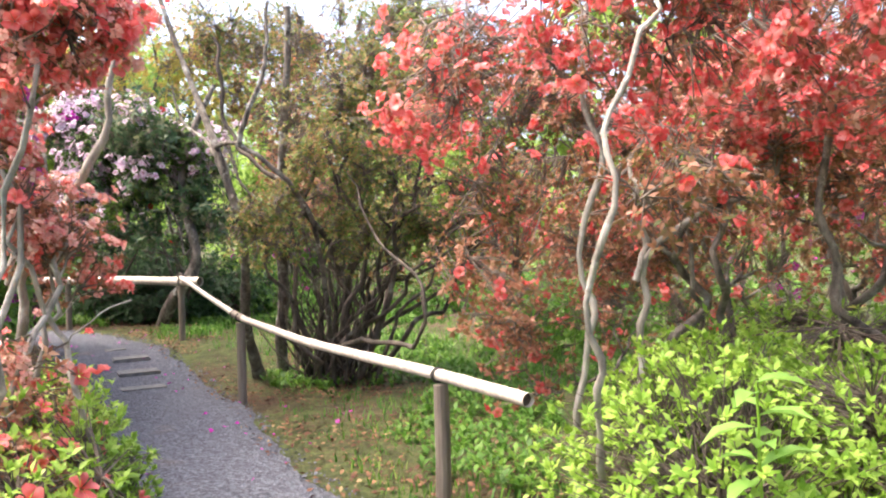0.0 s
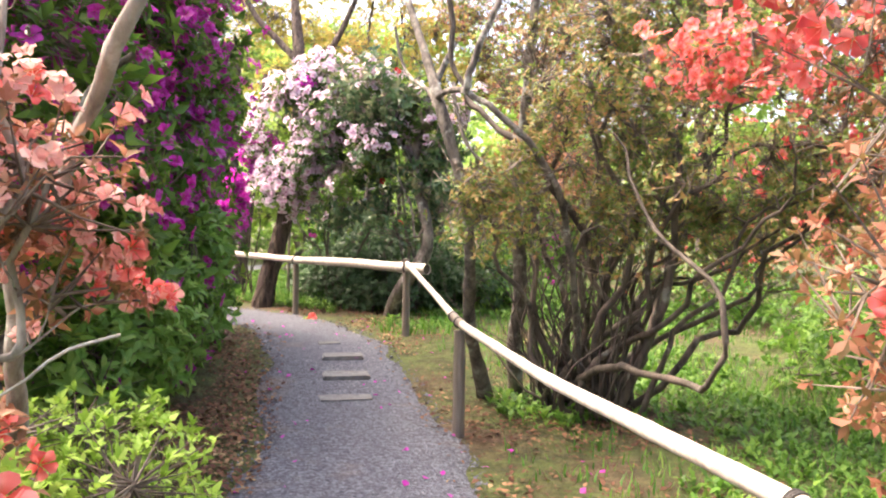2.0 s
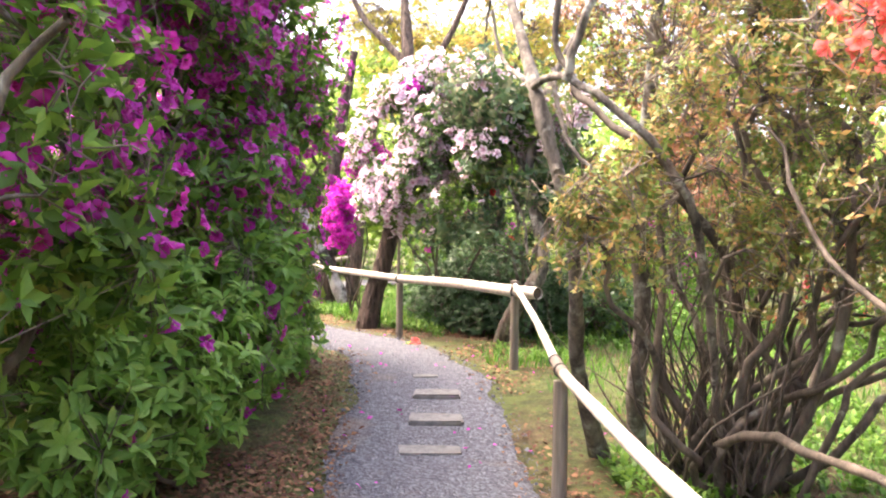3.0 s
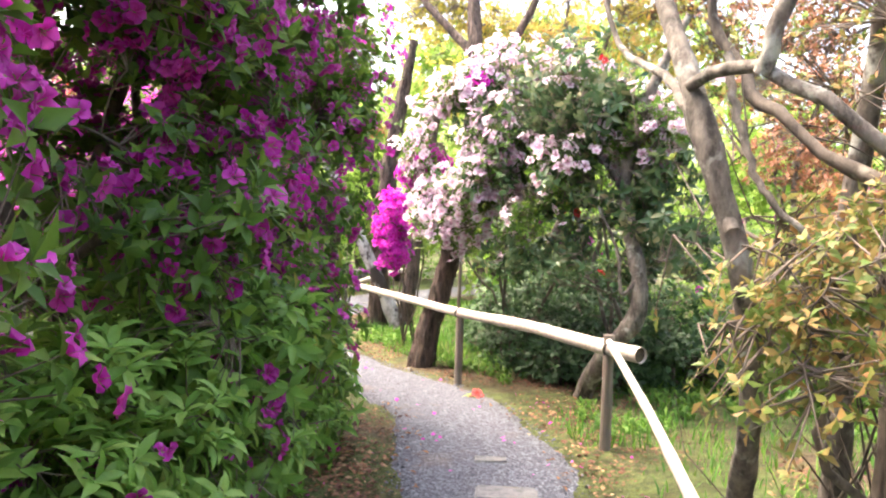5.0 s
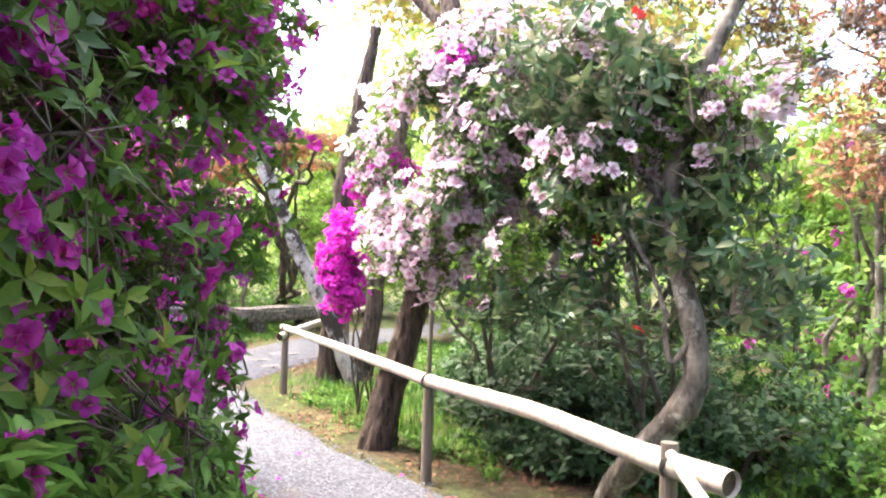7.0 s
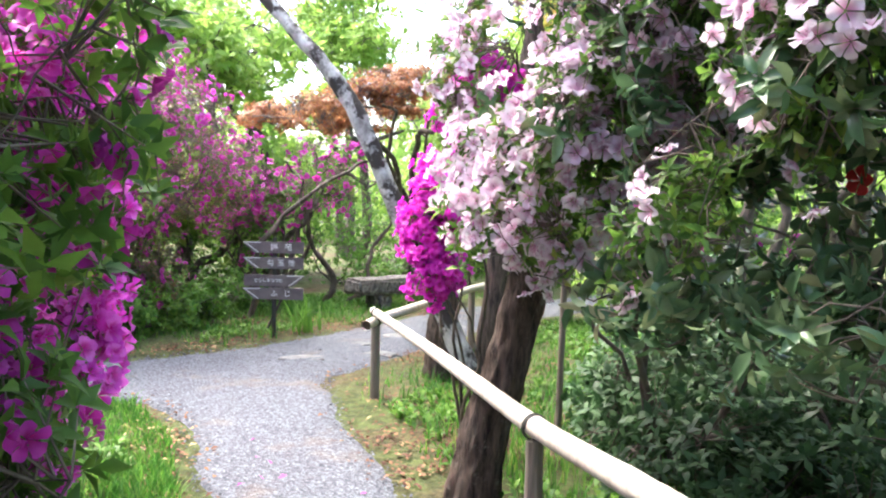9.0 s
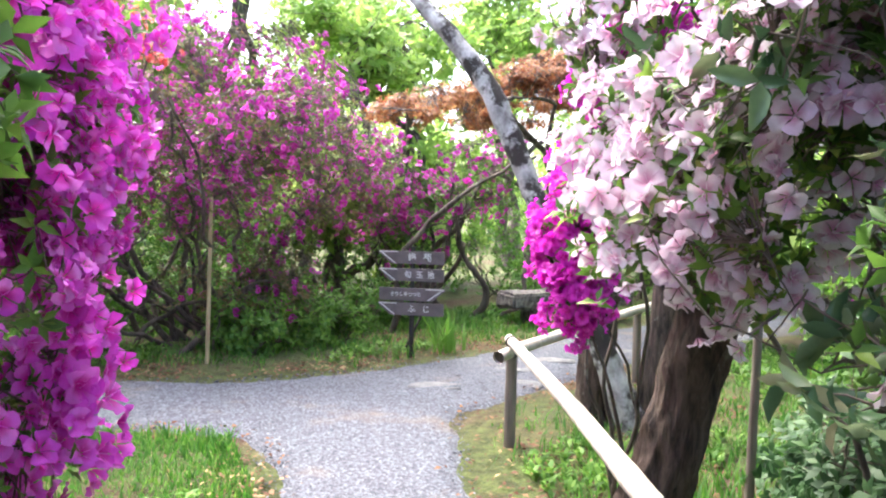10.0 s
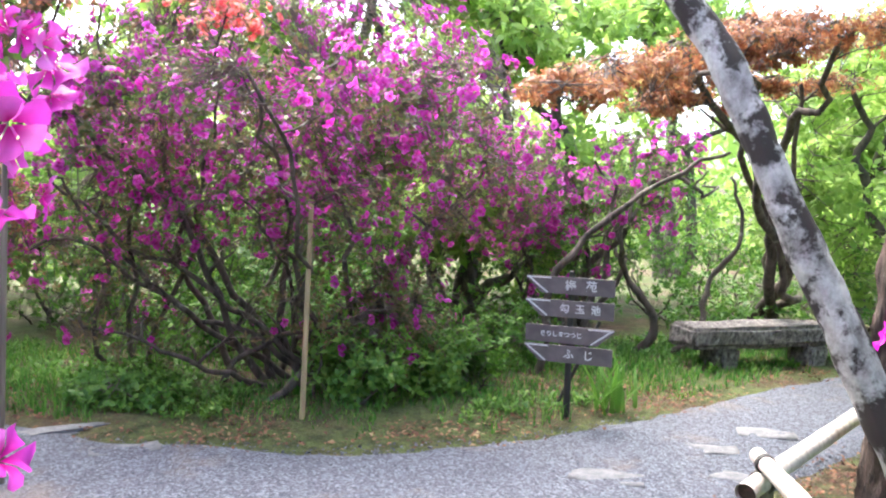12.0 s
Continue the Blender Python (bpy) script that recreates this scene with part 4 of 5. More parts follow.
grow("purple_azalea", (-5.9, 6.1), "bright purple azalea smothered in flowers beside the junction", "azalea", 9,
     [(-6.1, 6.35, 1.55, 0.62, 0.58, 0.75), (-5.75, 6.35, 1.0, 0.5, 0.5, 0.6), (-6.35, 6.45, 2.1, 0.6, 0.58, 0.55), (-7.0, 5.8, 1.5, 0.7, 0.6, 0.8), (-5.6, 6.65, 1.55, 0.3, 0.22, 0.5), (-5.5, 6.6, 2.0, 0.35, 0.2, 0.3), (-6.35, 6.7, 1.6, 0.3, 0.22, 0.45)],
     2500, AZ_LEAF, AZALEA_GREEN, 0.055, per=6, flowers=[(ORCHID, 0.6, 3, 0.046, 2, None)], stem_r=0.03, limbs=60, shell=0.35, gap=-0.14, seed=24, group="purple azaleas", base_spread=0.2)

MID_GREEN = plant_mat("young azalea leaf", [(0.0, (0.11, 0.25, 0.05)), (0.45, (0.21, 0.42, 0.085)), (1.0, (0.38, 0.57, 0.15))])
for k, (at, lobes, n) in enumerate([
        ((-2.6, 3.9), [(-2.45, 3.9, 0.6, 0.36, 0.4, 0.55), (-2.65, 4.25, 0.6, 0.35, 0.35, 0.55), (-2.25, 3.5, 0.5, 0.3, 0.3, 0.46)], 560),
        ((-3.25, 4.9), [(-3.05, 4.75, 0.6, 0.35, 0.4, 0.55), (-3.45, 5.25, 0.6, 0.33, 0.36, 0.55), (-2.85, 4.8, 1.0, 0.28, 0.28, 0.26), (-2.75, 4.45, 0.95, 0.28, 0.3, 0.28)], 620),
        ((-4.05, 5.9), [(-3.95, 5.85, 0.5, 0.33, 0.33, 0.42), (-4.4, 6.15, 0.45, 0.34, 0.3, 0.4)], 260)]):
    grow("leafy_azalea", at, "low leafy azalea shoots with fresh green rosettes", "azalea", 7, lobes, int(n * 1.2), SHOOT_LEAF, MID_GREEN, 0.096, per=8,
         flowers=[(PURPLE, 0.05, 2, 0.036, True, None)], stem_r=0.012, limbs=30, shell=0.3, gap=-0.5, seed=170 + k, spread=66, group="leafy azaleas", base_spread=0.15)

# ---- the pale pink and magenta shrubs, camellia ----
grow("camellia", (-3.7, 8.8), "camellia with glossy dark leaves and a few red flowers", "camellia", 4,
     [(-3.4, 8.35, 1.75, 0.7, 0.6, 0.8), (-4.2, 8.5, 1.75, 0.75, 0.55, 0.8), (-3.7, 8.2, 2.4, 0.8, 0.6, 0.5), (-4.6, 8.6, 2.4, 0.6, 0.6, 0.5), (-2.95, 8.25, 1.35, 0.38, 0.4, 0.4), (-3.75, 8.1, 1.2, 0.35, 0.25, 0.3), (-4.25, 8.05, 1.2, 0.35, 0.2, 0.25), (-3.3, 8.0, 2.1, 0.5, 0.3, 0.45), (-3.9, 8.0, 1.7, 0.45, 0.25, 0.35), (-4.75, 7.95, 1.75, 0.25, 0.2, 0.2)],
     1900, BIG_LEAF, DARK_GREEN, 0.088, per=5, flowers=[(CRIMSON, 0.005, 1, 0.042, True, None)], bark=BARK_GREY, stem_r=0.022, limbs=150, shell=0.6, gap=0.06, gap_size=2.4, rise=-0.3, seed=31, spread=70, wob=0.1,
     lean=[(-3.15, 8.2, 1.75), (-3.6, 8.4, 2.2), (-4.3, 8.5, 2.3), (-3.0, 8.3, 2.4)], base_spread=0.05, single=(-4.4, -3.2, 7.6, 8.3))
grow("pink_azalea", (-4.9, 9.0), "pale pink azalea in full bloom spilling over the rail", "azalea", 4,
     [(-5.1, 8.25, 1.5, 0.38, 0.3, 0.42), (-4.6, 8.2, 1.65, 0.45, 0.35, 0.45), (-4.55, 8.05, 1.3, 0.25, 0.2, 0.22), (-4.3, 8.25, 2.1, 0.6, 0.4, 0.45), (-5.3, 8.4, 2.1, 0.5, 0.4, 0.5), (-3.6, 8.4, 2.2, 0.5, 0.35, 0.4), (-3.1, 8.4, 2.05, 0.4, 0.3, 0.4), (-2.8, 8.2, 2.2, 0.3, 0.2, 0.25), (-4.7, 8.6, 2.75, 0.5, 0.4, 0.25), (-3.8, 8.1, 2.5, 0.5, 0.25, 0.3), (-4.9, 8.3, 2.5, 0.4, 0.3, 0.35), (-4.15, 8.0, 1.5, 0.25, 0.15, 0.28), (-3.7, 8.0, 1.9, 0.35, 0.15, 0.35), (-3.2, 8.05, 2.2, 0.35, 0.15, 0.3)],
     2600, AZ_LEAF, AZALEA_GREEN, 0.055, per=6, flowers=[(PALE_PINK, 0.38, 3, 0.042, 2, lambda x, y, z: x < -4.35), (PALE_PINK, 0.15, 3, 0.042, 2, lambda x, y, z: x >= -4.35 and z < 1.9), (PALE_PINK, 0.28, 3, 0.04, 2, lambda x, y, z: x >= -4.35 and z >= 1.9)], stem_r=0.016, limbs=140, shell=0.4, gap=-0.1, seed=32, base_spread=0.1, wob=0.1)
grow("magenta_azalea", (-6.3, 8.95), "vivid magenta azalea, one dense mass of flowers", "azalea", 5,
     [(-6.2, 8.62, 1.36, 0.14, 0.14, 0.27), (-6.18, 8.6, 1.13, 0.13, 0.12, 0.12), (-6.3, 8.75, 1.62, 0.11, 0.11, 0.1), (-5.8, 8.5, 1.9, 0.13, 0.13, 0.1), (-5.5, 8.42, 2.0, 0.14, 0.1, 0.1), (-4.75, 8.15, 2.6, 0.09, 0.08, 0.05)],
     400, AZ_LEAF, AZALEA_GREEN, 0.045, per=4, flowers=[(MAGENTA, 0.95, 3, 0.034, 2, None)], stem_r=0.011, limbs=60, shell=0.3, gap=-0.6, wob=0.08, seed=33, base_spread=0.06)


def trunk(name, pts, radii, bark, label, category="tree", extra=(), seed=0, sides=44, furrow=0.03):
    """A bare leaning trunk with side limbs; uneven, flared at the base."""
    rng = np.random.default_rng(seed)
    top = thing(name, pts[0], label, category)
    pts = np.array(pts, float)
    s = np.concatenate([[0], np.cumsum(np.linalg.norm(np.diff(pts, axis=0), axis=1))])
    t = np.linspace(0, s[-1], 110)
    p = np.stack([np.interp(t, s, pts[:, i]) for i in range(3)], 1)
    for _ in range(70):
        p[1:-1] = (p[:-2] + p[1:-1] * 2 + p[2:]) / 4
    r = np.interp(t, s, radii)
    v, f = tubes(p[None], r[None], sides)
    k = np.arange(len(v)) // sides
    c = p[k]
    wave = np.array([noise.noise(Vector(q) * 7 + Vector((seed, 0, 0))) * 0.2 + noise.noise(Vector(q) * 24) * 0.09 for q in v])
    out = (v - c) / (np.linalg.norm(v - c, axis=1, keepdims=True) + 1e-9)
    ridge = np.array([noise.noise(Vector((q[0] * 5.5, q[1] * 5.5, w[2] * 3.2 + seed))) for q, w in zip(out, v)])
    wave += furrow * 2.2 * (np.abs(ridge) * 2 - 0.4)
    v = c + (v - c) * (1 + wave)[:, None]
    part_of("trunk", mesh_of("trunk", v, f, bark, smooth=True), top)
    for pts2, r0, r1 in extra:
        q = np.array(pts2, float)
        ss = np.concatenate([[0], np.cumsum(np.linalg.norm(np.diff(q, axis=0), axis=1))])
        tt = np.linspace(0, ss[-1], 24)
        q = np.stack([np.interp(tt, ss, q[:, i]) for i in range(3)], 1)
        for _ in range(4):
            q[1:-1] = (q[:-2] + q[1:-1] * 2 + q[2:]) / 4
        q += rng.normal(0, 0.004, q.shape)
        v, f = tubes(q[None], np.linspace(r0, r1, 24)[None], 10)
        part_of("limb", mesh_of("limb", v, f, bark, smooth=True), top)
    return top


trunk("forked_tree", [(-1.34, 5.92, -0.05), (-1.31, 5.8, 0.14), (-1.28, 5.5, 0.52), (-1.08, 5.18, 0.92), (-1.03, 5.02, 1.3), (-1.1, 4.95, 1.55), (-1.18, 4.97, 1.78), (-1.26, 5.03, 1.92), (-1.45, 5.2, 2.2), (-1.7, 5.3, 2.7), (-1.9, 5.3, 3.3)], [0.062, 0.046, 0.037, 0.032, 0.03, 0.031, 0.034, 0.027, 0.022, 0.018, 0.014], BARK_GREY, "leaning grey-brown trunk forking above the rail", extra=[
    ([(-1.2, 4.98, 1.8), (-1.12, 4.95, 1.88), (-1.04, 4.9, 1.88), (-0.97, 4.86, 1.79), (-0.86, 4.83, 1.76), (-0.72, 4.9, 1.64), (-0.61, 4.98, 1.52), (-0.55, 5.15, 1.3), (-0.58, 5.4, 0.9), (-0.62, 5.65, 0.3)], 0.016, 0.02),
    ([(-0.97, 4.86, 1.8), (-0.9, 4.85, 2.0), (-0.78, 4.9, 2.3), (-0.8, 5.0, 2.8)], 0.02, 0.01),
    ([(-1.07, 4.97, 1.45), (-1.2, 5.05, 1.66), (-1.36, 5.2, 1.86), (-1.66, 5.52, 2.0), (-1.85, 5.65, 2.1), (-1.95, 5.7, 2.4)], 0.018, 0.009),
    ([(-1.12, 5.0, 1.88), (-1.06, 4.95, 1.7), (-1.0, 4.92, 1.55), (-0.85, 4.95, 1.4)], 0.012, 0.007),
    ([(-1.18, 6.0, -0.03), (-1.14, 5.85, 0.4), (-1.02, 5.75, 0.8), (-1.08, 5.7, 1.2), (-0.95, 5.6, 1.9), (-0.85, 5.5, 2.9)], 0.05, 0.022)], seed=4)
camellia_stem = trunk("crooked_tree", [(-3.78, 8.4, 0.05), (-3.55, 8.2, 0.35), (-3.32, 8.1, 0.64), (-3.12, 8.1, 0.74), (-3.06, 8.1, 0.95), (-3.12, 8.1, 1.18), (-3.24, 8.12, 1.4), (-3.3, 8.15, 1.72), (-3.29, 8.15, 1.96), (-3.19, 8.15, 2.29), (-3.05, 8.15, 2.55), (-2.88, 8.2, 2.9)], [0.075, 0.068, 0.066, 0.064, 0.06, 0.054, 0.048, 0.046, 0.044, 0.042, 0.036, 0.025], BARK_GREY, "crooked grey trunk with a knotted bend at the foot", extra=[([(-3.3, 8.15, 1.7), (-3.6, 8.3, 2.0), (-3.9, 8.4, 2.5)], 0.025, 0.012), ([(-3.1, 8.1, 1.15), (-3.2, 8.0, 0.95), (-3.25, 8.02, 1.3), (-3.45, 8.05, 1.6)], 0.016, 0.009)], seed=3)


def add_limb(owner, pts, r0, r1, bark):
    q = np.array(pts, float)
    s = np.concatenate([[0], np.cumsum(np.linalg.norm(np.diff(q, axis=0), axis=1))])
    t = np.linspace(0, s[-1], 30)
    q = np.stack([np.interp(t, s, q[:, i]) for i in range(3)], 1)
    for _ in range(3):
        q[1:-1] = (q[:-2] + q[1:-1] * 2 + q[2:]) / 4
    rng = np.random.default_rng(8)
    jog = rng.normal(0, 0.022, q.shape)
    jog[1:-1] = (jog[:-2] + jog[1:-1] * 2 + jog[2:]) / 4
    q += jog
    v, f = tubes(q[None], (np.linspace(r0, r1, 30) * rng.uniform(0.82, 1.2, 30))[None], 9)
    part_of("limb", mesh_of("limb", v, f, bark, smooth=True), owner)


add_limb(olive_shrub, [(-0.55, 5.6, 0.3), (-0.3, 5.28, 0.42), (0.05, 4.97, 0.43), (0.3, 4.72, 0.47), (0.41, 4.65, 0.58), (0.39, 4.65, 0.74), (0.22, 4.75, 0.95), (-0.1, 4.95, 1.2), (-0.25, 5.1, 1.6)], 0.022, 0.006, BARK)
add_limb(olive_shrub, [(-0.5, 5.65, 0.9), (-0.78, 5.27, 1.53), (-1.05, 5.25, 1.75), (-1.35, 5.4, 1.95), (-1.4, 5.4, 2.7)], 0.022, 0.014, BARK)
add_limb(coral_shrub, [(-0.6, 2.15, 0.5), (-0.54, 2.15, 0.74), (-0.42, 2.15, 0.84), (-0.45, 2.15, 1.04), (-0.38, 2.15, 1.17), (-0.27, 2.15, 1.27), (-0.2, 2.15, 1.38), (-0.15, 2.15, 1.57), (-0.08, 2.15, 1.75), (0.0, 2.1, 2.2)], 0.02, 0.009, BLEACHED)
add_limb(coral_shrub, [(-0.45, 2.15, 1.06), (-0.5, 2.05, 1.3), (-0.42, 2.0, 1.6), (-0.3, 1.95, 1.95)], 0.012, 0.005, BLEACHED)
add_limb(red_shrub, [(1.4, 2.82, 0.02), (1.38, 2.8, 0.43), (1.44, 2.78, 0.68), (1.46, 2.76, 0.8), (1.43, 2.72, 1.1), (1.48, 2.7, 1.4), (1.42, 2.75, 1.8), (1.5, 2.9, 2.2)], 0.015, 0.009, BLEACHED)
add_limb(red_shrub, [(1.5, 2.3, 0.02), (1.5, 2.2, 0.5), (1.49, 2.05, 0.82), (1.48, 2.02, 1.0), (1.52, 2.0, 1.08), (1.51, 1.96, 1.22), (1.52, 1.98, 1.33), (1.51, 2.0, 1.42), (1.56, 2.05, 1.55), (1.7, 2.3, 1.9)], 0.013, 0.007, BLEACHED)
add_limb(red_shrub, [(1.7, 3.1, 0.05), (1.63, 3.05, 0.73), (1.66, 3.05, 1.07), (1.75, 3.05, 1.14), (1.86, 3.1, 1.25), (2.1, 3.15, 1.6), (2.2, 3.2, 2.0)], 0.018, 0.008, BLEACHED)
add_limb(red_shrub, [(1.66, 3.05, 1.0), (1.62, 3.1, 1.4), (1.72, 3.15, 1.9)], 0.014, 0.007, BLEACHED)
add_limb(red_shrub, [(2.9, 3.2, 0.05), (2.85, 3.0, 0.6), (2.6, 2.95, 0.75), (2.35, 3.0, 0.82), (2.3, 3.05, 1.2), (2.4, 3.1, 1.8)], 0.026, 0.012, BARK_GREY)


def dead_twigs(owner, x, y, z, n, reach, seed, up=(-0.5, 0.15), wide=0.13, r0=0.0035, bark=BLEACHED, label="bleached bare twigs"):
    """A hanging tangle of fine bleached twigs."""
    rng = np.random.default_rng(seed)
    lines = []
    for k in range(n):
        a = np.array([x, y, z]) + rng.normal(0, 0.05, 3)
        b = a + np.array([rng.normal(0, wide), rng.normal(0, wide), rng.uniform(*up)]) * reach
        lines.append(wander(a, b, 9, rng, 0.25))
    v, f = tubes(lines, np.tile(np.linspace(r0, 0.0012, 9), (n, 1)), 4)
    part_of("dead_twig_growth", mesh_of("dead_twig_growth", v, f, bark), owner, label, kind="stuff")


dead_twigs(red_shrub, 0.95, 2.85, 2.0, 46, 0.9, 5)
dead_twigs(red_shrub, 1.75, 2.9, 1.5, 30, 0.8, 6)
for x, y, k in ((-0.68, 5.78, 31), (-0.5, 5.7, 32), (-0.82, 5.72, 33)):
    dead_twigs(olive_shrub, x, y, 0.08, 32, 1.3, k, (0.35, 1.05), 0.2, 0.009, BARK, "dense dark upright shoots")
dead_twigs(coral_shrub, -0.35, 1.95, 1.55, 26, 0.6, 7)
trunk("old_trunk", [(-5.45, 8.3, 0.05), (-5.42, 8.32, 0.3), (-5.25, 8.38, 0.9), (-5.15, 8.5, 1.6), (-5.2, 8.7, 2.6), (-5.5, 8.9, 3.8)], [0.125, 0.1, 0.088, 0.085, 0.075, 0.05], BARK_BROWN, "old leaning trunk with furrowed brown bark beside the rail", furrow=0.09, extra=[([(-5.2, 8.7, 2.7), (-4.8, 8.9, 3.3), (-4.4, 9.0, 4.2)], 0.05, 0.02), ([(-5.3, 8.75, 3.0), (-5.9, 8.6, 3.6), (-6.2, 8.5, 4.4)], 0.045, 0.02)], seed=5)
trunk("old_trunk", [(-7.62, 9.75, 0.05), (-7.6, 9.72, 0.4), (-7.55, 9.7, 1.1), (-7.5, 9.75, 2.2), (-7.3, 9.9, 3.6)], [0.14, 0.105, 0.1, 0.09, 0.05], BARK_BROWN, "twin brown trunk standing behind the rail", furrow=0.09, extra=[([(-7.42, 9.95, 0.0), (-7.3, 9.95, 0.6), (-7.2, 10.0, 1.6), (-7.0, 10.1, 3.2)], 0.1, 0.05)], seed=6)
trunk("birch", [(-7.3, 9.86, 0.05), (-7.45, 9.72, 0.5), (-7.57, 9.58, 0.93), (-7.77, 9.37, 1.48), (-7.89, 9.26, 1.85), (-7.98, 9.17, 2.2), (-8.12, 9.02, 2.46), (-8.3, 8.85, 2.7), (-8.9, 8.5, 3.4), (-9.2, 8.4, 4.6)], [0.1, 0.082, 0.074, 0.07, 0.066, 0.066, 0.062, 0.052, 0.045, 0.03], BARK_WHITE, "slanting tree with blotched white and dark bark", extra=[([(-8.9, 8.5, 3.4), (-8.7, 8.2, 3.9), (-8.6, 8.0, 4.6)], 0.03, 0.012)], seed=7)

grow("young_tree", (-6.0, 11.0), "young tree with yellow and orange spring leaves", "tree", 4,
     [(-6.0, 10.9, 3.3, 1.0, 0.8, 0.6), (-5.0, 10.8, 3.8, 1.0, 0.8, 0.6), (-6.8, 11.2, 3.9, 1.1, 0.8, 0.7), (-4.2, 10.8, 3.2, 0.8, 0.7, 0.5), (-7.8, 11.4, 3.4, 0.9, 0.8, 0.6), (-7.6, 10.6, 4.2, 1.0, 0.9, 0.6), (-6.4, 10.5, 4.6, 1.0, 0.8, 0.5), (-5.2, 10.4, 4.4, 1.0, 0.8, 0.5)],
     2900, AZ_LEAF, YELLOW, 0.07, per=6, stem_r=0.04, limbs=50, shell=0.5, gap=-0.2, seed=35)

# ---- beyond the junction ----
grow("purple_azalea", (-11.2, 7.8), "huge purple azalea with open dark stems behind the path", "azalea", 16,
     [(-11.4, 7.2, 2.0, 1.1, 1.3, 0.9), (-11.6, 8.6, 2.0, 1.1, 1.2, 0.9), (-11.9, 7.8, 2.8, 1.2, 1.6, 0.7), (-10.9, 8.0, 1.0, 0.5, 0.8, 0.6), (-11.0, 8.6, 0.7, 0.45, 0.5, 0.45), (-11.3, 6.3, 1.6, 0.8, 0.8, 0.9), (-12.2, 9.7, 1.7, 0.8, 0.8, 0.8), (-10.9, 8.3, 0.65, 0.4, 0.5, 0.5), (-11.0, 7.5, 0.8, 0.45, 0.5, 0.55), (-11.2, 6.6, 0.8, 0.5, 0.5, 0.6), (-9.8, 7.4, 2.15, 0.6, 0.7, 0.4), (-10.2, 8.4, 2.2, 0.6, 0.8, 0.45), (-10.3, 6.5, 2.1, 0.6, 0.7, 0.5), (-10.5, 7.6, 1.55, 0.45, 0.9, 0.4)],
     6800, TINY_LEAF, BRONZE_GREEN, 0.048, per=6, flowers=[(PURPLE, 0.22, 2, 0.032, False, lambda x, y, z: z > 1.1), (ORCHID, 0.06, 2, 0.036, 2, lambda x, y, z: z > 1.6), (PURPLE, 0.07, 2, 0.034, False, None)], far=True, stem_r=0.03, limbs=200, shell=0.5, gap=-0.1, seed=41, group="purple azaleas", base_spread=0.3)
open_azalea = grow("purple_azalea", (-12.6, 10.6), "open purple azalea with bare crooked stems", "azalea", 8,
     [(-12.5, 10.6, 1.7, 0.9, 0.9, 0.7), (-12.9, 11.6, 1.9, 0.8, 0.8, 0.7), (-12.4, 10.2, 1.1, 0.6, 0.6, 0.4)],
     1100, AZ_LEAF, AZALEA_GREEN, 0.06, per=6, flowers=[(PURPLE, 0.22, 2, 0.048, False, None)], bark=BARK, stem_r=0.04, limbs=60, shell=0.6, gap=-0.05, seed=42, group="purple azaleas", wob=0.26, base_spread=0.3)
add_limb(open_azalea, [(-11.35, 9.8, 0.08), (-11.32, 9.82, 0.8), (-11.28, 10.0, 1.2), (-11.22, 10.45, 1.6), (-11.12, 10.84, 1.86), (-11.1, 11.3, 2.05)], 0.04, 0.014, BARK)
add_limb(open_azalea, [(-12.2, 11.1, 0.08), (-12.1, 11.3, 0.5), (-12.25, 11.0, 0.9), (-12.1, 10.8, 1.3), (-12.2, 11.1, 1.8)], 0.045, 0.015, BARK)
add_limb(open_azalea, [(-12.15, 11.4, 0.08), (-12.0, 11.75, 0.45), (-12.15, 11.8, 0.8), (-12.0, 12.1, 1.3), (-12.1, 12.0, 1.9)], 0.04, 0.013, BARK)
grow("red_azalea", (-11.6, 6.6), "small orange-red azalea standing above the purple one", "azalea", 3,
     [(-10.6, 7.2, 2.75, 0.3, 0.35, 0.2), (-10.7, 6.7, 3.0, 0.3, 0.4, 0.2)], 130, AZ_LEAF, RUST, 0.05, per=6, flowers=[(RED, 0.8, 2, 0.036, False, None)], stem_r=0.02, limbs=16, shell=0.5, gap=-0.5, seed=43)
grow("maple", (-12.8, 13.0), "copper-leaved maple with flat spreading layers", "maple", 4,
     [(-9.3, 9.0, 2.18, 0.4, 0.42, 0.06), (-9.6, 9.4, 2.3, 0.45, 0.5, 0.1), (-9.9, 9.95, 2.45, 0.5, 0.55, 0.13), (-10.0, 10.6, 2.65, 0.6, 0.6, 0.15), (-10.2, 11.3, 2.85, 0.6, 0.7, 0.17), (-10.3, 10.4, 2.32, 0.5, 0.55, 0.08), (-9.9, 9.7, 2.18, 0.4, 0.4, 0.06), (-10.8, 11.6, 3.0, 0.7, 0.8, 0.1), (-11.5, 12.0, 2.7, 0.8, 0.8, 0.1)],
     3600, TINY_LEAF, MAPLE, 0.046, per=7, bark=BARK, stem_r=0.06, limbs=160, shell=0.7, gap=0.03, gap_size=3.0, seed=44, spread=82, far=True)


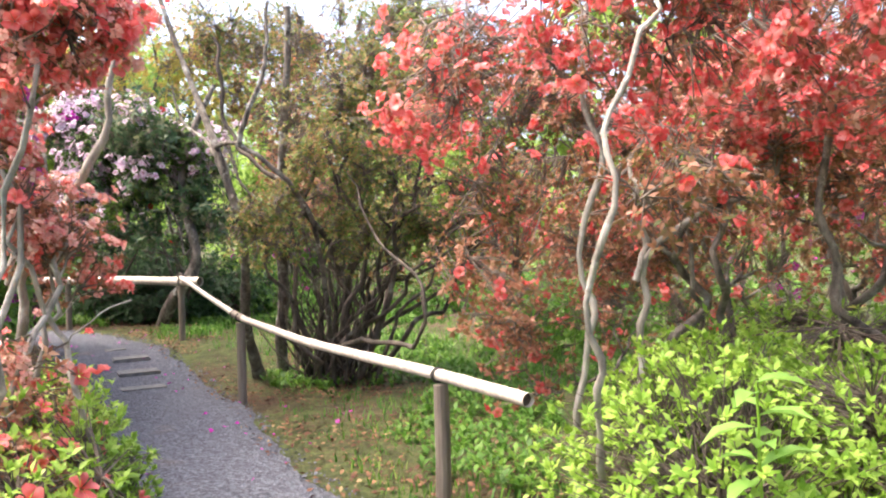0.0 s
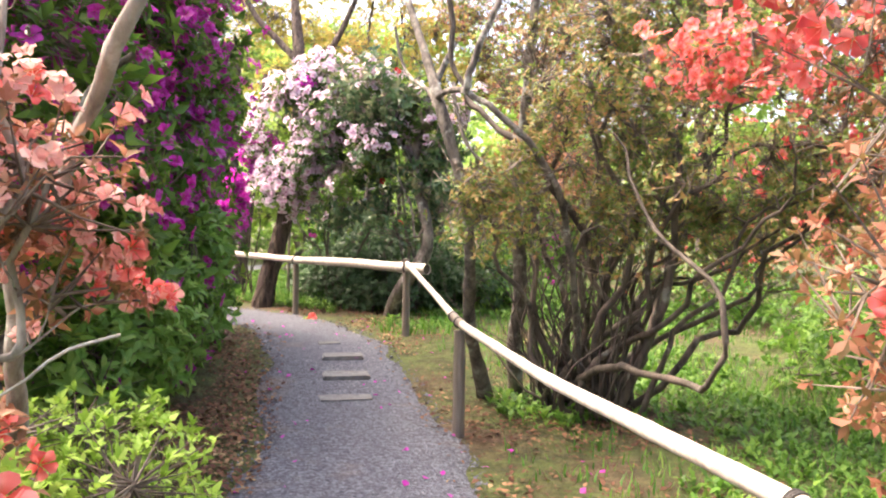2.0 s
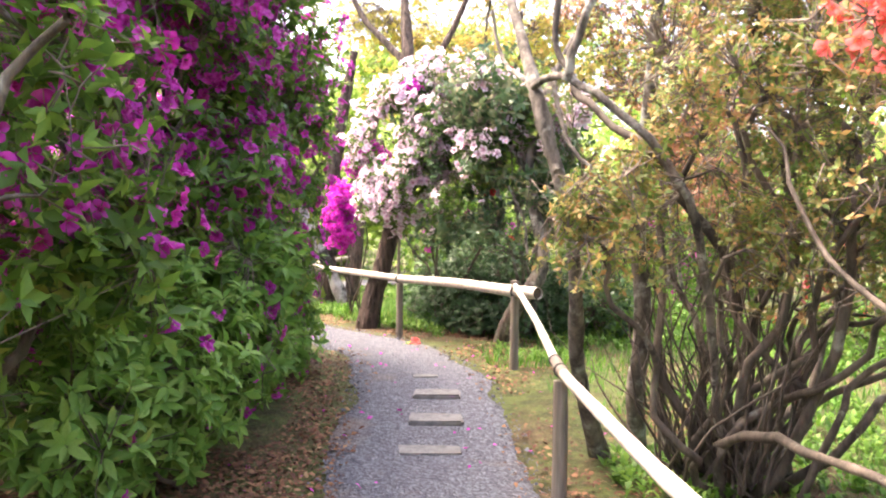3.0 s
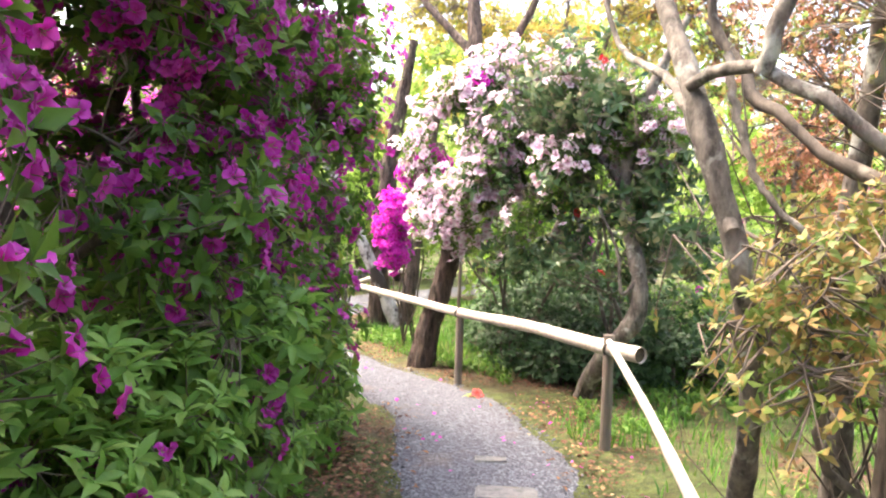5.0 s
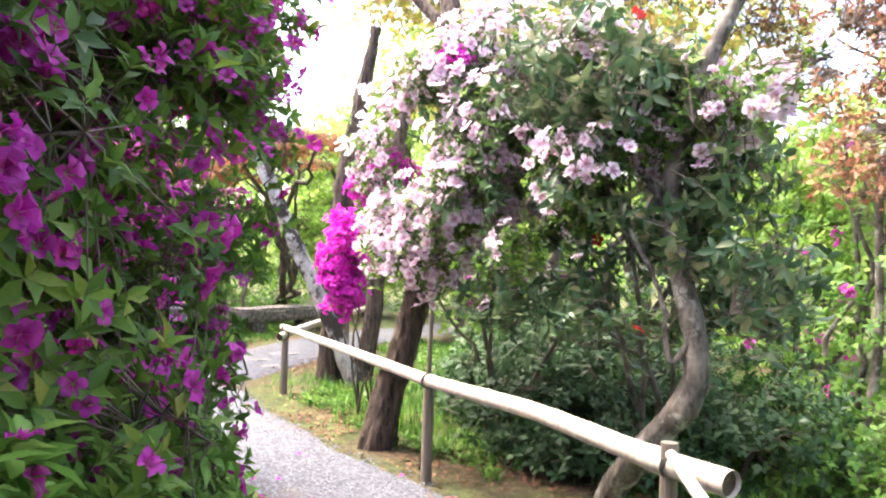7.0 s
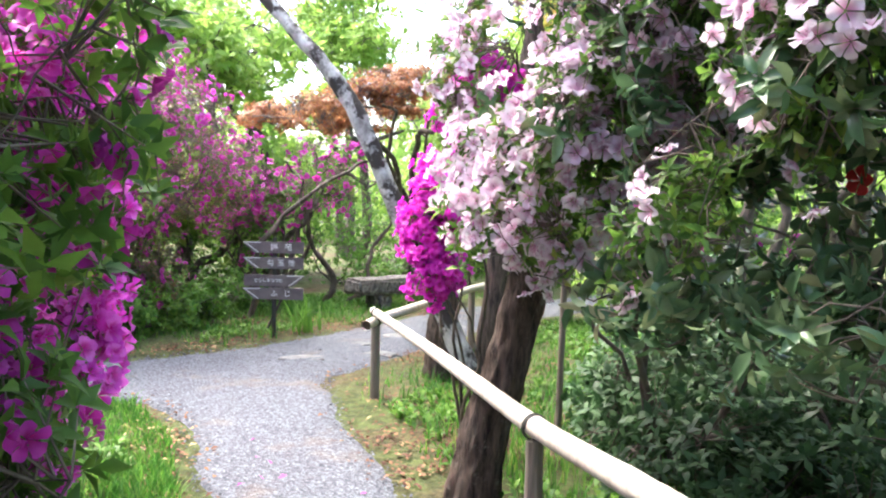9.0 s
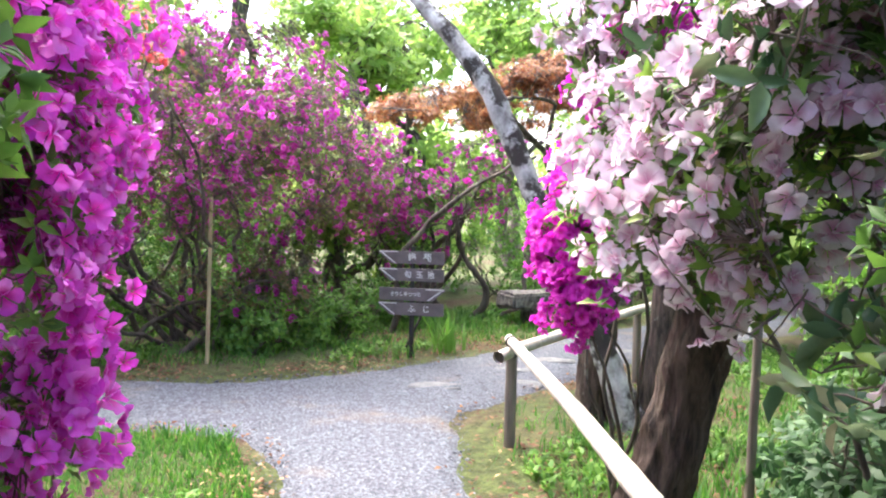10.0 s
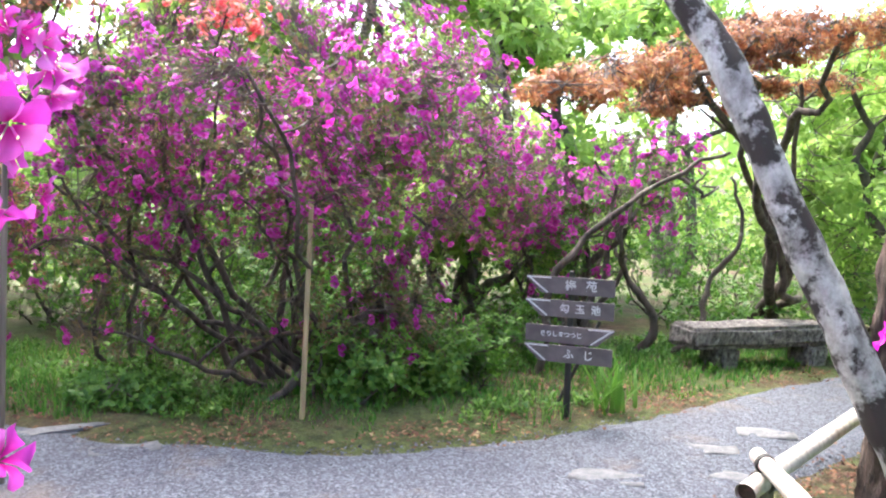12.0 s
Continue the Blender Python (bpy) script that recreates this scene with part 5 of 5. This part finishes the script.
def backdrop_tree(x, y, h, w, seed, leaf_mat=TREE_GREEN, n=1500, label="leafy green tree standing behind the shrubs", leaf=0.21, low=0.16):
    rng = np.random.default_rng(seed)
    lobes = []
    for k in range(8):
        a = rng.uniform(0, 2 * math.pi)
        d = rng.uniform(0.1, 0.62) * w
        z = h * rng.uniform(low, 0.95)
        q = w * rng.uniform(0.34, 0.55)
        lobes.append((x + d * math.cos(a), y + d * math.sin(a), z, q, q, q * rng.uniform(0.6, 0.9)))
    grow("tree", (x, y), label, "tree", 4, lobes, n, TINY_LEAF, leaf_mat, leaf, per=5, bark=BARK, stem_r=0.05 + 0.012 * h, limbs=50, shell=0.5, gap=-0.14, gap_size=0.9, seed=seed, group="trees round the garden", twig_r=0.006, far=True, twigs=0.25)


TREES = [(-9.5, 14.4, 4.8, 2.0), (-12.8, 15.2, 5.0, 2.3), (-11.0, 17.5, 6.4, 2.8), (-8.7, 13.2, 4.4, 1.8), (-7.0, 12.3, 4.4, 1.5), (-16.5, 8.5, 6.0, 2.3), (-17, 12.5, 5.6, 2.6), (-15.5, 16.5, 4.6, 2.5), (-12.5, 19.5, 6.5, 2.6), (-8.5, 17.5, 5.5, 2.4), (-5.0, 15.5, 5.0, 2.3), (-1.5, 14.5, 4.8, 2.3), (2.2, 13.0, 5.0, 2.4), (5.5, 11.0, 5.5, 2.5), (7.0, 6.5, 5.5, 2.4), (-16, 4.0, 6.0, 2.5), (-13.0, 0.5, 6.0, 2.5), (-7.5, 1.5, 5.0, 2.3), (-4.5, -1.5, 5.0, 2.3), (6.0, 0.5, 5.0, 2.3), (4.5, -5.5, 5, 2.3), (-1.5, -6, 5, 2.4), (-14.8, 10.0, 5.0, 2.0), (-20, 16, 8, 3.2), (-20, 10, 8, 3.2), (-9, 23, 8, 3.2), (-2, 20, 7, 3.0), (-13.5, 3.2, 5.5, 2.2), (-15.0, 6.0, 5.5, 2.2), (-7.0, 3.0, 5.0, 1.9)]
for k, (x, y, h, w) in enumerate(TREES):
    backdrop_tree(x, y, h, w, 60 + k, n=560 if y < 1 or x > 4 or y > 17 else 2300 if k < 5 else 1400, leaf=0.15 if k < 5 else 0.21)


def low_bush(x, y, h, w, seed, leaf_mat=FERN_GREEN, n=520, leaf=0.07, flowers=(), label="low green bush on the grass", name="green_bush"):
    lobes = [(x, y, h * 0.5, w, w, h * 0.5), (x + w * 0.5, y + 0.2, h * 0.45, w * 0.7, w * 0.7, h * 0.42), (x - w * 0.5, y - 0.1, h * 0.4, w * 0.7, w * 0.7, h * 0.4)]
    grow(name, (x, y), label, "bush", 6, lobes, n, TINY_LEAF, leaf_mat, leaf, per=6, flowers=flowers, stem_r=0.016, limbs=30, shell=0.35, gap=-0.3, seed=seed, group="low bushes", base_spread=0.2, far=True, twigs=0.3)


BUSHES = [(-4.4, 8.9, 0.8, 0.5), (-3.9, 8.85, 0.75, 0.5), (-5.2, 9.6, 0.8, 0.6), (-4.6, 9.4, 1.1, 0.7), (-3.4, 9.3, 1.1, 0.6), (-5.5, 9.9, 0.9, 0.6), (-4.0, 9.4, 1.4, 0.7), (-4.9, 9.3, 1.3, 0.55), (-14.0, 7.2, 1.8, 1.2), (-14.4, 5.4, 1.8, 1.2), (-12.6, 8.4, 1.0, 0.9), (-12.4, 7.2, 1.0, 0.9), (-12.3, 9.6, 0.8, 0.8), (-13.0, 12.6, 0.9, 0.9), (-14.5, 11.0, 1.6, 1.2), (0.9, 7.2, 0.8, 0.7), (2.0, 7.6, 1.0, 0.8), (3.4, 4.4, 0.8, 0.8), (2.2, 4.5, 0.6, 0.6), (-3.9, 9.6, 0.8, 0.8), (-4.9, 9.9, 0.75, 0.7), (-3.0, 9.8, 0.7, 0.7), (-5.6, 10.6, 0.9, 0.8), (-2.2, 9.6, 0.5, 0.6), (1.0, 8.6, 0.9, 0.9), (2.6, 8.4, 1.2, 1.0), (-0.6, 9.8, 0.8, 0.9), (4.6, 4.6, 1.2, 0.9), (4.4, 7.2, 1.4, 1.1), (-13.2, 6.4, 2.0, 1.1), (-13.8, 9.0, 2.0, 1.1), (-13.2, 7.8, 1.5, 1.0), (-14.4, 12.6, 2.2, 1.2), (-15.2, 14.0, 2.4, 1.3), (-13.6, 14.6, 1.6, 1.1), (-15.5, 7.0, 2.4, 1.3), (-15.4, 10.4, 2.4, 1.3), (-12.6, 16.4, 1.2, 1.0), (-8.0, 13.6, 1.1, 1.0), (-6.2, 13.0, 1.2, 1.0), (-11.3, 8.9, 0.45, 0.35), (-10.75, 8.15, 0.75, 0.4), (-10.9, 8.9, 0.6, 0.4), (-10.9, 6.6, 0.4, 0.4)]
# first eight, below camellia and pink azalea: leaf colour darkened to stand for shade
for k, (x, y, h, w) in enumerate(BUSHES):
    low_bush(x, y, h, w, 100 + k, SHADED_GREEN if k < 8 else FERN_GREEN, 700 if k < 8 else 440)
for k, (x, y, h, w) in enumerate([(-2.8, 10.8, 2.4, 1.1), (-1.0, 11.6, 2.6, 1.2), (1.0, 11.0, 2.4, 1.1), (3.6, 9.4, 2.6, 1.2), (-6.6, 11.8, 2.3, 1.0), (5.0, 6.0, 2.6, 1.2)]):
    low_bush(x, y, h, w, 130 + k, (FERN_GREEN, OLIVE, RUST, OLIVE, FERN_GREEN, OLIVE)[k], 900, 0.07, [((PURPLE, RED, RED, PURPLE, PURPLE, RED)[k], 0.02 if k in (0, 4) else 0.12, 2, 0.05, False, None)], "azalea bush past its best bloom farther off", "azalea_bush")
for k, (x, y, h, w) in enumerate([(-4.6, 3.4, 2.8, 1.1), (-6.4, 4.4, 2.8, 1.2), (-8.6, 4.3, 2.6, 1.2), (-12.5, 4.6, 2.8, 1.3), (-3.8, 1.4, 2.6, 1.1)]):
    low_bush(x, y, h, w, 140 + k, AZALEA_GREEN, 1100, 0.07, [(PURPLE, 0.25, 2, 0.05, False, None)], "purple azalea bush behind the row", "azalea_bush")


def far_woods():
    rng = np.random.default_rng(90)
    n = 42000
    a = rng.uniform(0, 2 * math.pi, n)
    r = rng.uniform(26, 36, n)
    top = 5.0 + 2.5 * np.array([noise.noise(Vector((math.cos(q) * 5, math.sin(q) * 5, 1))) for q in a])
    z = rng.uniform(0, 1, n) ** 0.8 * top
    place = np.column_stack([-4 + r * np.cos(a), 6 + r * np.sin(a), z])
    T = frames(rng.normal(0, 1, (n, 3)) + np.array([0, 0, 0.6]), rng)
    v, f, t = scatter(TINY_LEAF, place, T, rng.uniform(0.35, 0.8, n))
    tagged(new("far_woods", mesh_of("far_woods", v, f, TREE_GREEN, t)), "distant belt of green woodland round the garden", "woods", kind="stuff")


far_woods()


# ---- grass, fallen leaves, chippings ----
def strew(n, lo, hi, rng, accept):
    p = rng.uniform((lo[0], lo[1]), (hi[0], hi[1]), (n, 2))
    return p[accept(p)]


def patch(p, size, seed):
    return np.array([noise.noise(Vector((q[0] * size, q[1] * size, seed))) for q in p])


def make_grass():
    rng = np.random.default_rng(71)
    def accept(p):
        d = path_depth(p)
        k = (d < -0.16) & (d > -5.5)
        k &= patch(p, 0.8, 5) + 0.45 * patch(p, 4, 6) + rng.normal(0, 0.12, len(p)) > -0.22 + 0.55 * smooth01(0.95, 0.15, -d)
        row = line_distance(p, np.array([(-1.5, 2.6), (-3.2, 4.2), (-5.0, 5.6), (-6.2, 6.0)])) < 1.0
        return k & ~row
    p = np.concatenate([strew(105000, (-13, 2.6), (3.6, 14), rng, accept), strew(40000, (-12.5, 5.5), (-5.5, 13), rng, accept), strew(16000, (-8.6, 5.9), (-5.8, 7.7), rng, lambda q: path_depth(q) < -0.12)])
    n = len(p)
    h = rng.uniform(0.03, 0.11, n) * (0.7 + 0.9 * np.clip(patch(p, 0.6, 8) + 0.3, 0, 1))
    a = rng.uniform(0, 2 * math.pi, n)
    bend = rng.uniform(0.2, 0.9, n) * h
    z = ground_z(p[:, 0], p[:, 1])
    base = np.column_stack([p, z])
    side = np.column_stack([-np.sin(a), np.cos(a), np.zeros(n)]) * rng.uniform(0.003, 0.0065, n)[:, None]
    out = np.column_stack([np.cos(a), np.sin(a), np.zeros(n)])
    mid = base + out * (bend * 0.35)[:, None] + np.array([0, 0, 1]) * (h * 0.6)[:, None]
    tip = base + out * bend[:, None] + np.array([0, 0, 1]) * h[:, None]
    v = np.stack([base - side, base + side, mid + side * 0.8, mid - side * 0.8, tip], 1).reshape(-1, 3)
    i = (np.arange(n) * 5)[:, None]
    f = np.concatenate([i + np.array([0, 1, 2]), i + np.array([0, 2, 3]), i + np.array([3, 2, 4])])
    tagged(new("grass", mesh_of("grass", v, f, GRASS, np.tile([0, 0, 0.6, 0.6, 1], n))), "patchy fresh green grass beside the path", "grass", kind="stuff")


def make_weeds():
    rng = np.random.default_rng(72)
    def accept(p):
        d = path_depth(p)
        return (d < -0.35) & (d > -4) & (patch(p, 0.7, 9) + 0.3 * patch(p, 3, 3) > 0.3 * smooth01(5.2, 4.2, p[:, 1])) & (line_distance(p, np.array([(-1.5, 2.6), (-3.2, 4.2), (-5.0, 5.6), (-6.2, 6.0)])) > 1.0)
    p = strew(38000, (-13, 2.6), (3.6, 13), rng, accept)
    per = 7
    n = len(p)
    rep = np.repeat(np.arange(n), per)
    a = rng.uniform(0, 2 * math.pi, n * per)
    up = rng.uniform(0.25, 1.1, n * per)
    ld = np.column_stack([np.cos(a) * np.cos(up), np.sin(a) * np.cos(up), np.sin(up)])
    side = np.cross(ld, np.array([0, 0, 1.0]))
    side /= np.linalg.norm(side, axis=1, keepdims=True)
    turn = np.stack([side, ld, np.cross(side, ld)], 2)
    base = np.column_stack([p, ground_z(p[:, 0], p[:, 1]) + 0.005])[rep]
    base[:, 2] += rng.uniform(0, 0.06, n * per)
    v, f, t = scatter(TINY_LEAF, base, turn, rng.uniform(0.03, 0.075, n * per))
    tagged(new("weeds", mesh_of("weeds", v, f, FERN_GREEN, t)), "low broad-leaved weeds among the grass", "weeds", kind="stuff")


def make_litter():
    rng = np.random.default_rng(73)
    def accept(p):
        d = path_depth(p)
        near = rng.uniform(0, 1, len(p))
        return (d < 0.12) & (d > -1.4) & ((d < -0.05) | (near < 0.25)) & (patch(p, 1.2, 2) + rng.normal(0, 0.2, len(p)) > -0.12)
    def left_bank(q):
        d = path_depth(q)
        k = (d < 0.1) & (d > -1.5) & (line_distance(q, np.array([(-1.5, 2.6), (-3.2, 4.2), (-5.0, 5.6)])) < 1.25)
        return k & (rng.uniform(0, 1, len(q)) < np.clip(0.35 - d, 0.2, 1))
    p = np.concatenate([strew(150000, (-12, 1.2), (2.5, 12.5), rng, accept)[:52000], strew(90000, (-6, 2.5), (-0.5, 7.2), rng, left_bank)[:17000]])
    n = len(p)
    T = frames(np.column_stack([rng.normal(0, 0.3, n), rng.normal(0, 0.3, n), np.ones(n)]), rng)
    base = np.column_stack([p, ground_z(p[:, 0], p[:, 1]) + 0.022])
    v, f, t = scatter(small_leaf(0.55), base, T, rng.uniform(0.018, 0.05, n))
    tagged(new("fallen_leaves", mesh_of("fallen_leaves", v, f, LITTER, t)), "dry brown fallen leaves strewn along the path edges", "leaf litter", kind="stuff")
    n = 160
    p = strew(4000, (-7, 2.5), (0, 8), rng, lambda q: (path_depth(q) < 0.35) & (path_depth(q) > -0.6))[:n]
    n = len(p)
    T = frames(np.column_stack([rng.normal(0, 0.4, n), rng.normal(0, 0.4, n), np.ones(n)]), rng)
    v, f, t = scatter(small_leaf(0.9), np.column_stack([p, ground_z(p[:, 0], p[:, 1]) + 0.024]), T, rng.uniform(0.02, 0.045, n))
    tagged(new("fallen_petals", mesh_of("fallen_petals", v, f, PURPLE, t)), "fallen purple petals lying on the path", "petals", kind="stuff")


def make_chippings():
    rng = np.random.default_rng(74)
    p = strew(90000, (-10, 1.5), (1.2, 11.5), rng, lambda q: path_depth(q) > -0.06)[:26000]
    n = len(p)
    v = np.array([(1, 0, 0), (-0.9, 0.1, 0), (0.1, 1, 0), (0, -0.8, 0.1), (0.1, 0, 0.7), (0, 0, -0.5)], float)
    f = np.array([(0, 2, 4), (2, 1, 4), (1, 3, 4), (3, 0, 4)])
    T = frames(np.column_stack([rng.normal(0, 0.5, n), rng.normal(0, 0.5, n), np.ones(n)]), rng)
    s = rng.gamma(3.0, 0.0018, n)[:, None] * rng.uniform(0.6, 1.3, (n, 3)) + 0.002
    vv, ff, t = scatter((v, f, np.ones(6)), np.column_stack([p, ground_z(p[:, 0], p[:, 1]) + 0.012]), T, s)
    tagged(new("chippings", mesh_of("chippings", vv, ff, PEBBLE, t)), "loose grey stone chippings on the path", "gravel", kind="stuff")


make_grass()
make_weeds()
make_litter()
make_chippings()


def iris_clump(x, y, n, h, seed):
    rng = np.random.default_rng(seed)
    g = float(ground_z(x, y))
    top = thing("iris_clump", (x, y, g), "clump of upright sword-shaped dark green leaves", "iris")
    k = 8
    for i in range(n):
        a = rng.uniform(0, 2 * math.pi)
        t = np.linspace(0, 1, k)
        b = rng.uniform(0.08, 0.3)
        hh = h * rng.uniform(0.6, 1.1)
        c = np.array([x + rng.normal(0, 0.07), y + rng.normal(0, 0.07), g - 0.01])
        mid = c + np.outer(t ** 2 * b, [math.cos(a), math.sin(a), 0]) + np.outer(t * hh, [0, 0, 1])
        w = 0.014 * (1 - t ** 3) + 0.001
        s = np.array([-math.sin(a), math.cos(a), 0])
        fold = np.array([math.cos(a), math.sin(a), 0]) * 0.003
        v = np.concatenate([mid - w[:, None] * s, mid + fold, mid + w[:, None] * s])
        f = [(j + q * k, j + 1 + q * k, j + 1 + (q + 1) * k, j + (q + 1) * k) for q in range(2) for j in range(k - 1)]
        part_of("leaf", mesh_of("leaf", v, np.array(f), FERN_GREEN, np.ones(3 * k)), top)


iris_clump(-10.2, 9.85, 22, 0.42, 3)


def fallen_flower(x, y, seed):
    rng = np.random.default_rng(seed)
    g = float(ground_z(x, y)) + 0.02
    top = thing("fallen_flower", (x, y, g), "fallen red azalea flower head with a few leaves", "flower")
    for k in range(3):
        m = pose(x + rng.normal(0, 0.025), y + rng.normal(0, 0.025), g + 0.012 * k, rng.uniform(-50, 50), rng.uniform(-50, 50), rng.uniform(0, 360)) @ Matrix.Scale(0.045, 4)
        sh = FINE_FLOWERS[k]
        part_of("flower", mesh_of("flower", sh[0], sh[1], RED, sh[2]), top, m=m)
    for k in range(5):
        m = pose(x - 0.05, y - 0.05, g, rng.uniform(0, 30), rng.uniform(-20, 20), 72 * k) @ Matrix.Scale(0.06, 4)
        part_of("leaf", mesh_of("leaf", AZ_LEAF[0], AZ_LEAF[1], FRESH_GREEN, AZ_LEAF[2]), top, m=m)


fallen_flower(-4.2, 7.7, 5)


def sprout(x, y, z0, height, n, size, seed):
    """A soft shoot of broad leaves growing up through the hedge."""
    rng = np.random.default_rng(seed)
    top = thing("sapling", (x, y, 0), "soft pale green sapling growing up through the hedge", "sapling")
    v, f = tubes(wander(np.array([x, y, 0.0]), np.array([x, y, z0 + height]), 10, rng, 0.05)[None], np.linspace(0.007, 0.003, 10)[None], 6)
    part_of("stem", mesh_of("stem", v, f, FRESH_GREEN, np.ones(len(v)), smooth=True), top)
    me = mesh_of("broad leaf", BIG_LEAF[0], BIG_LEAF[1], MID_GREEN, BIG_LEAF[2])
    for k in range(n):
        z = z0 + height * k / (n - 1)
        part_of("leaf", me, top, m=pose(x, y, z, rng.uniform(-10, 35), 0, k * 137) @ Matrix.Scale(size * rng.uniform(0.7, 1.1), 4))


sprout(1.87, 1.72, 0.55, 0.26, 11, 0.14, 4)
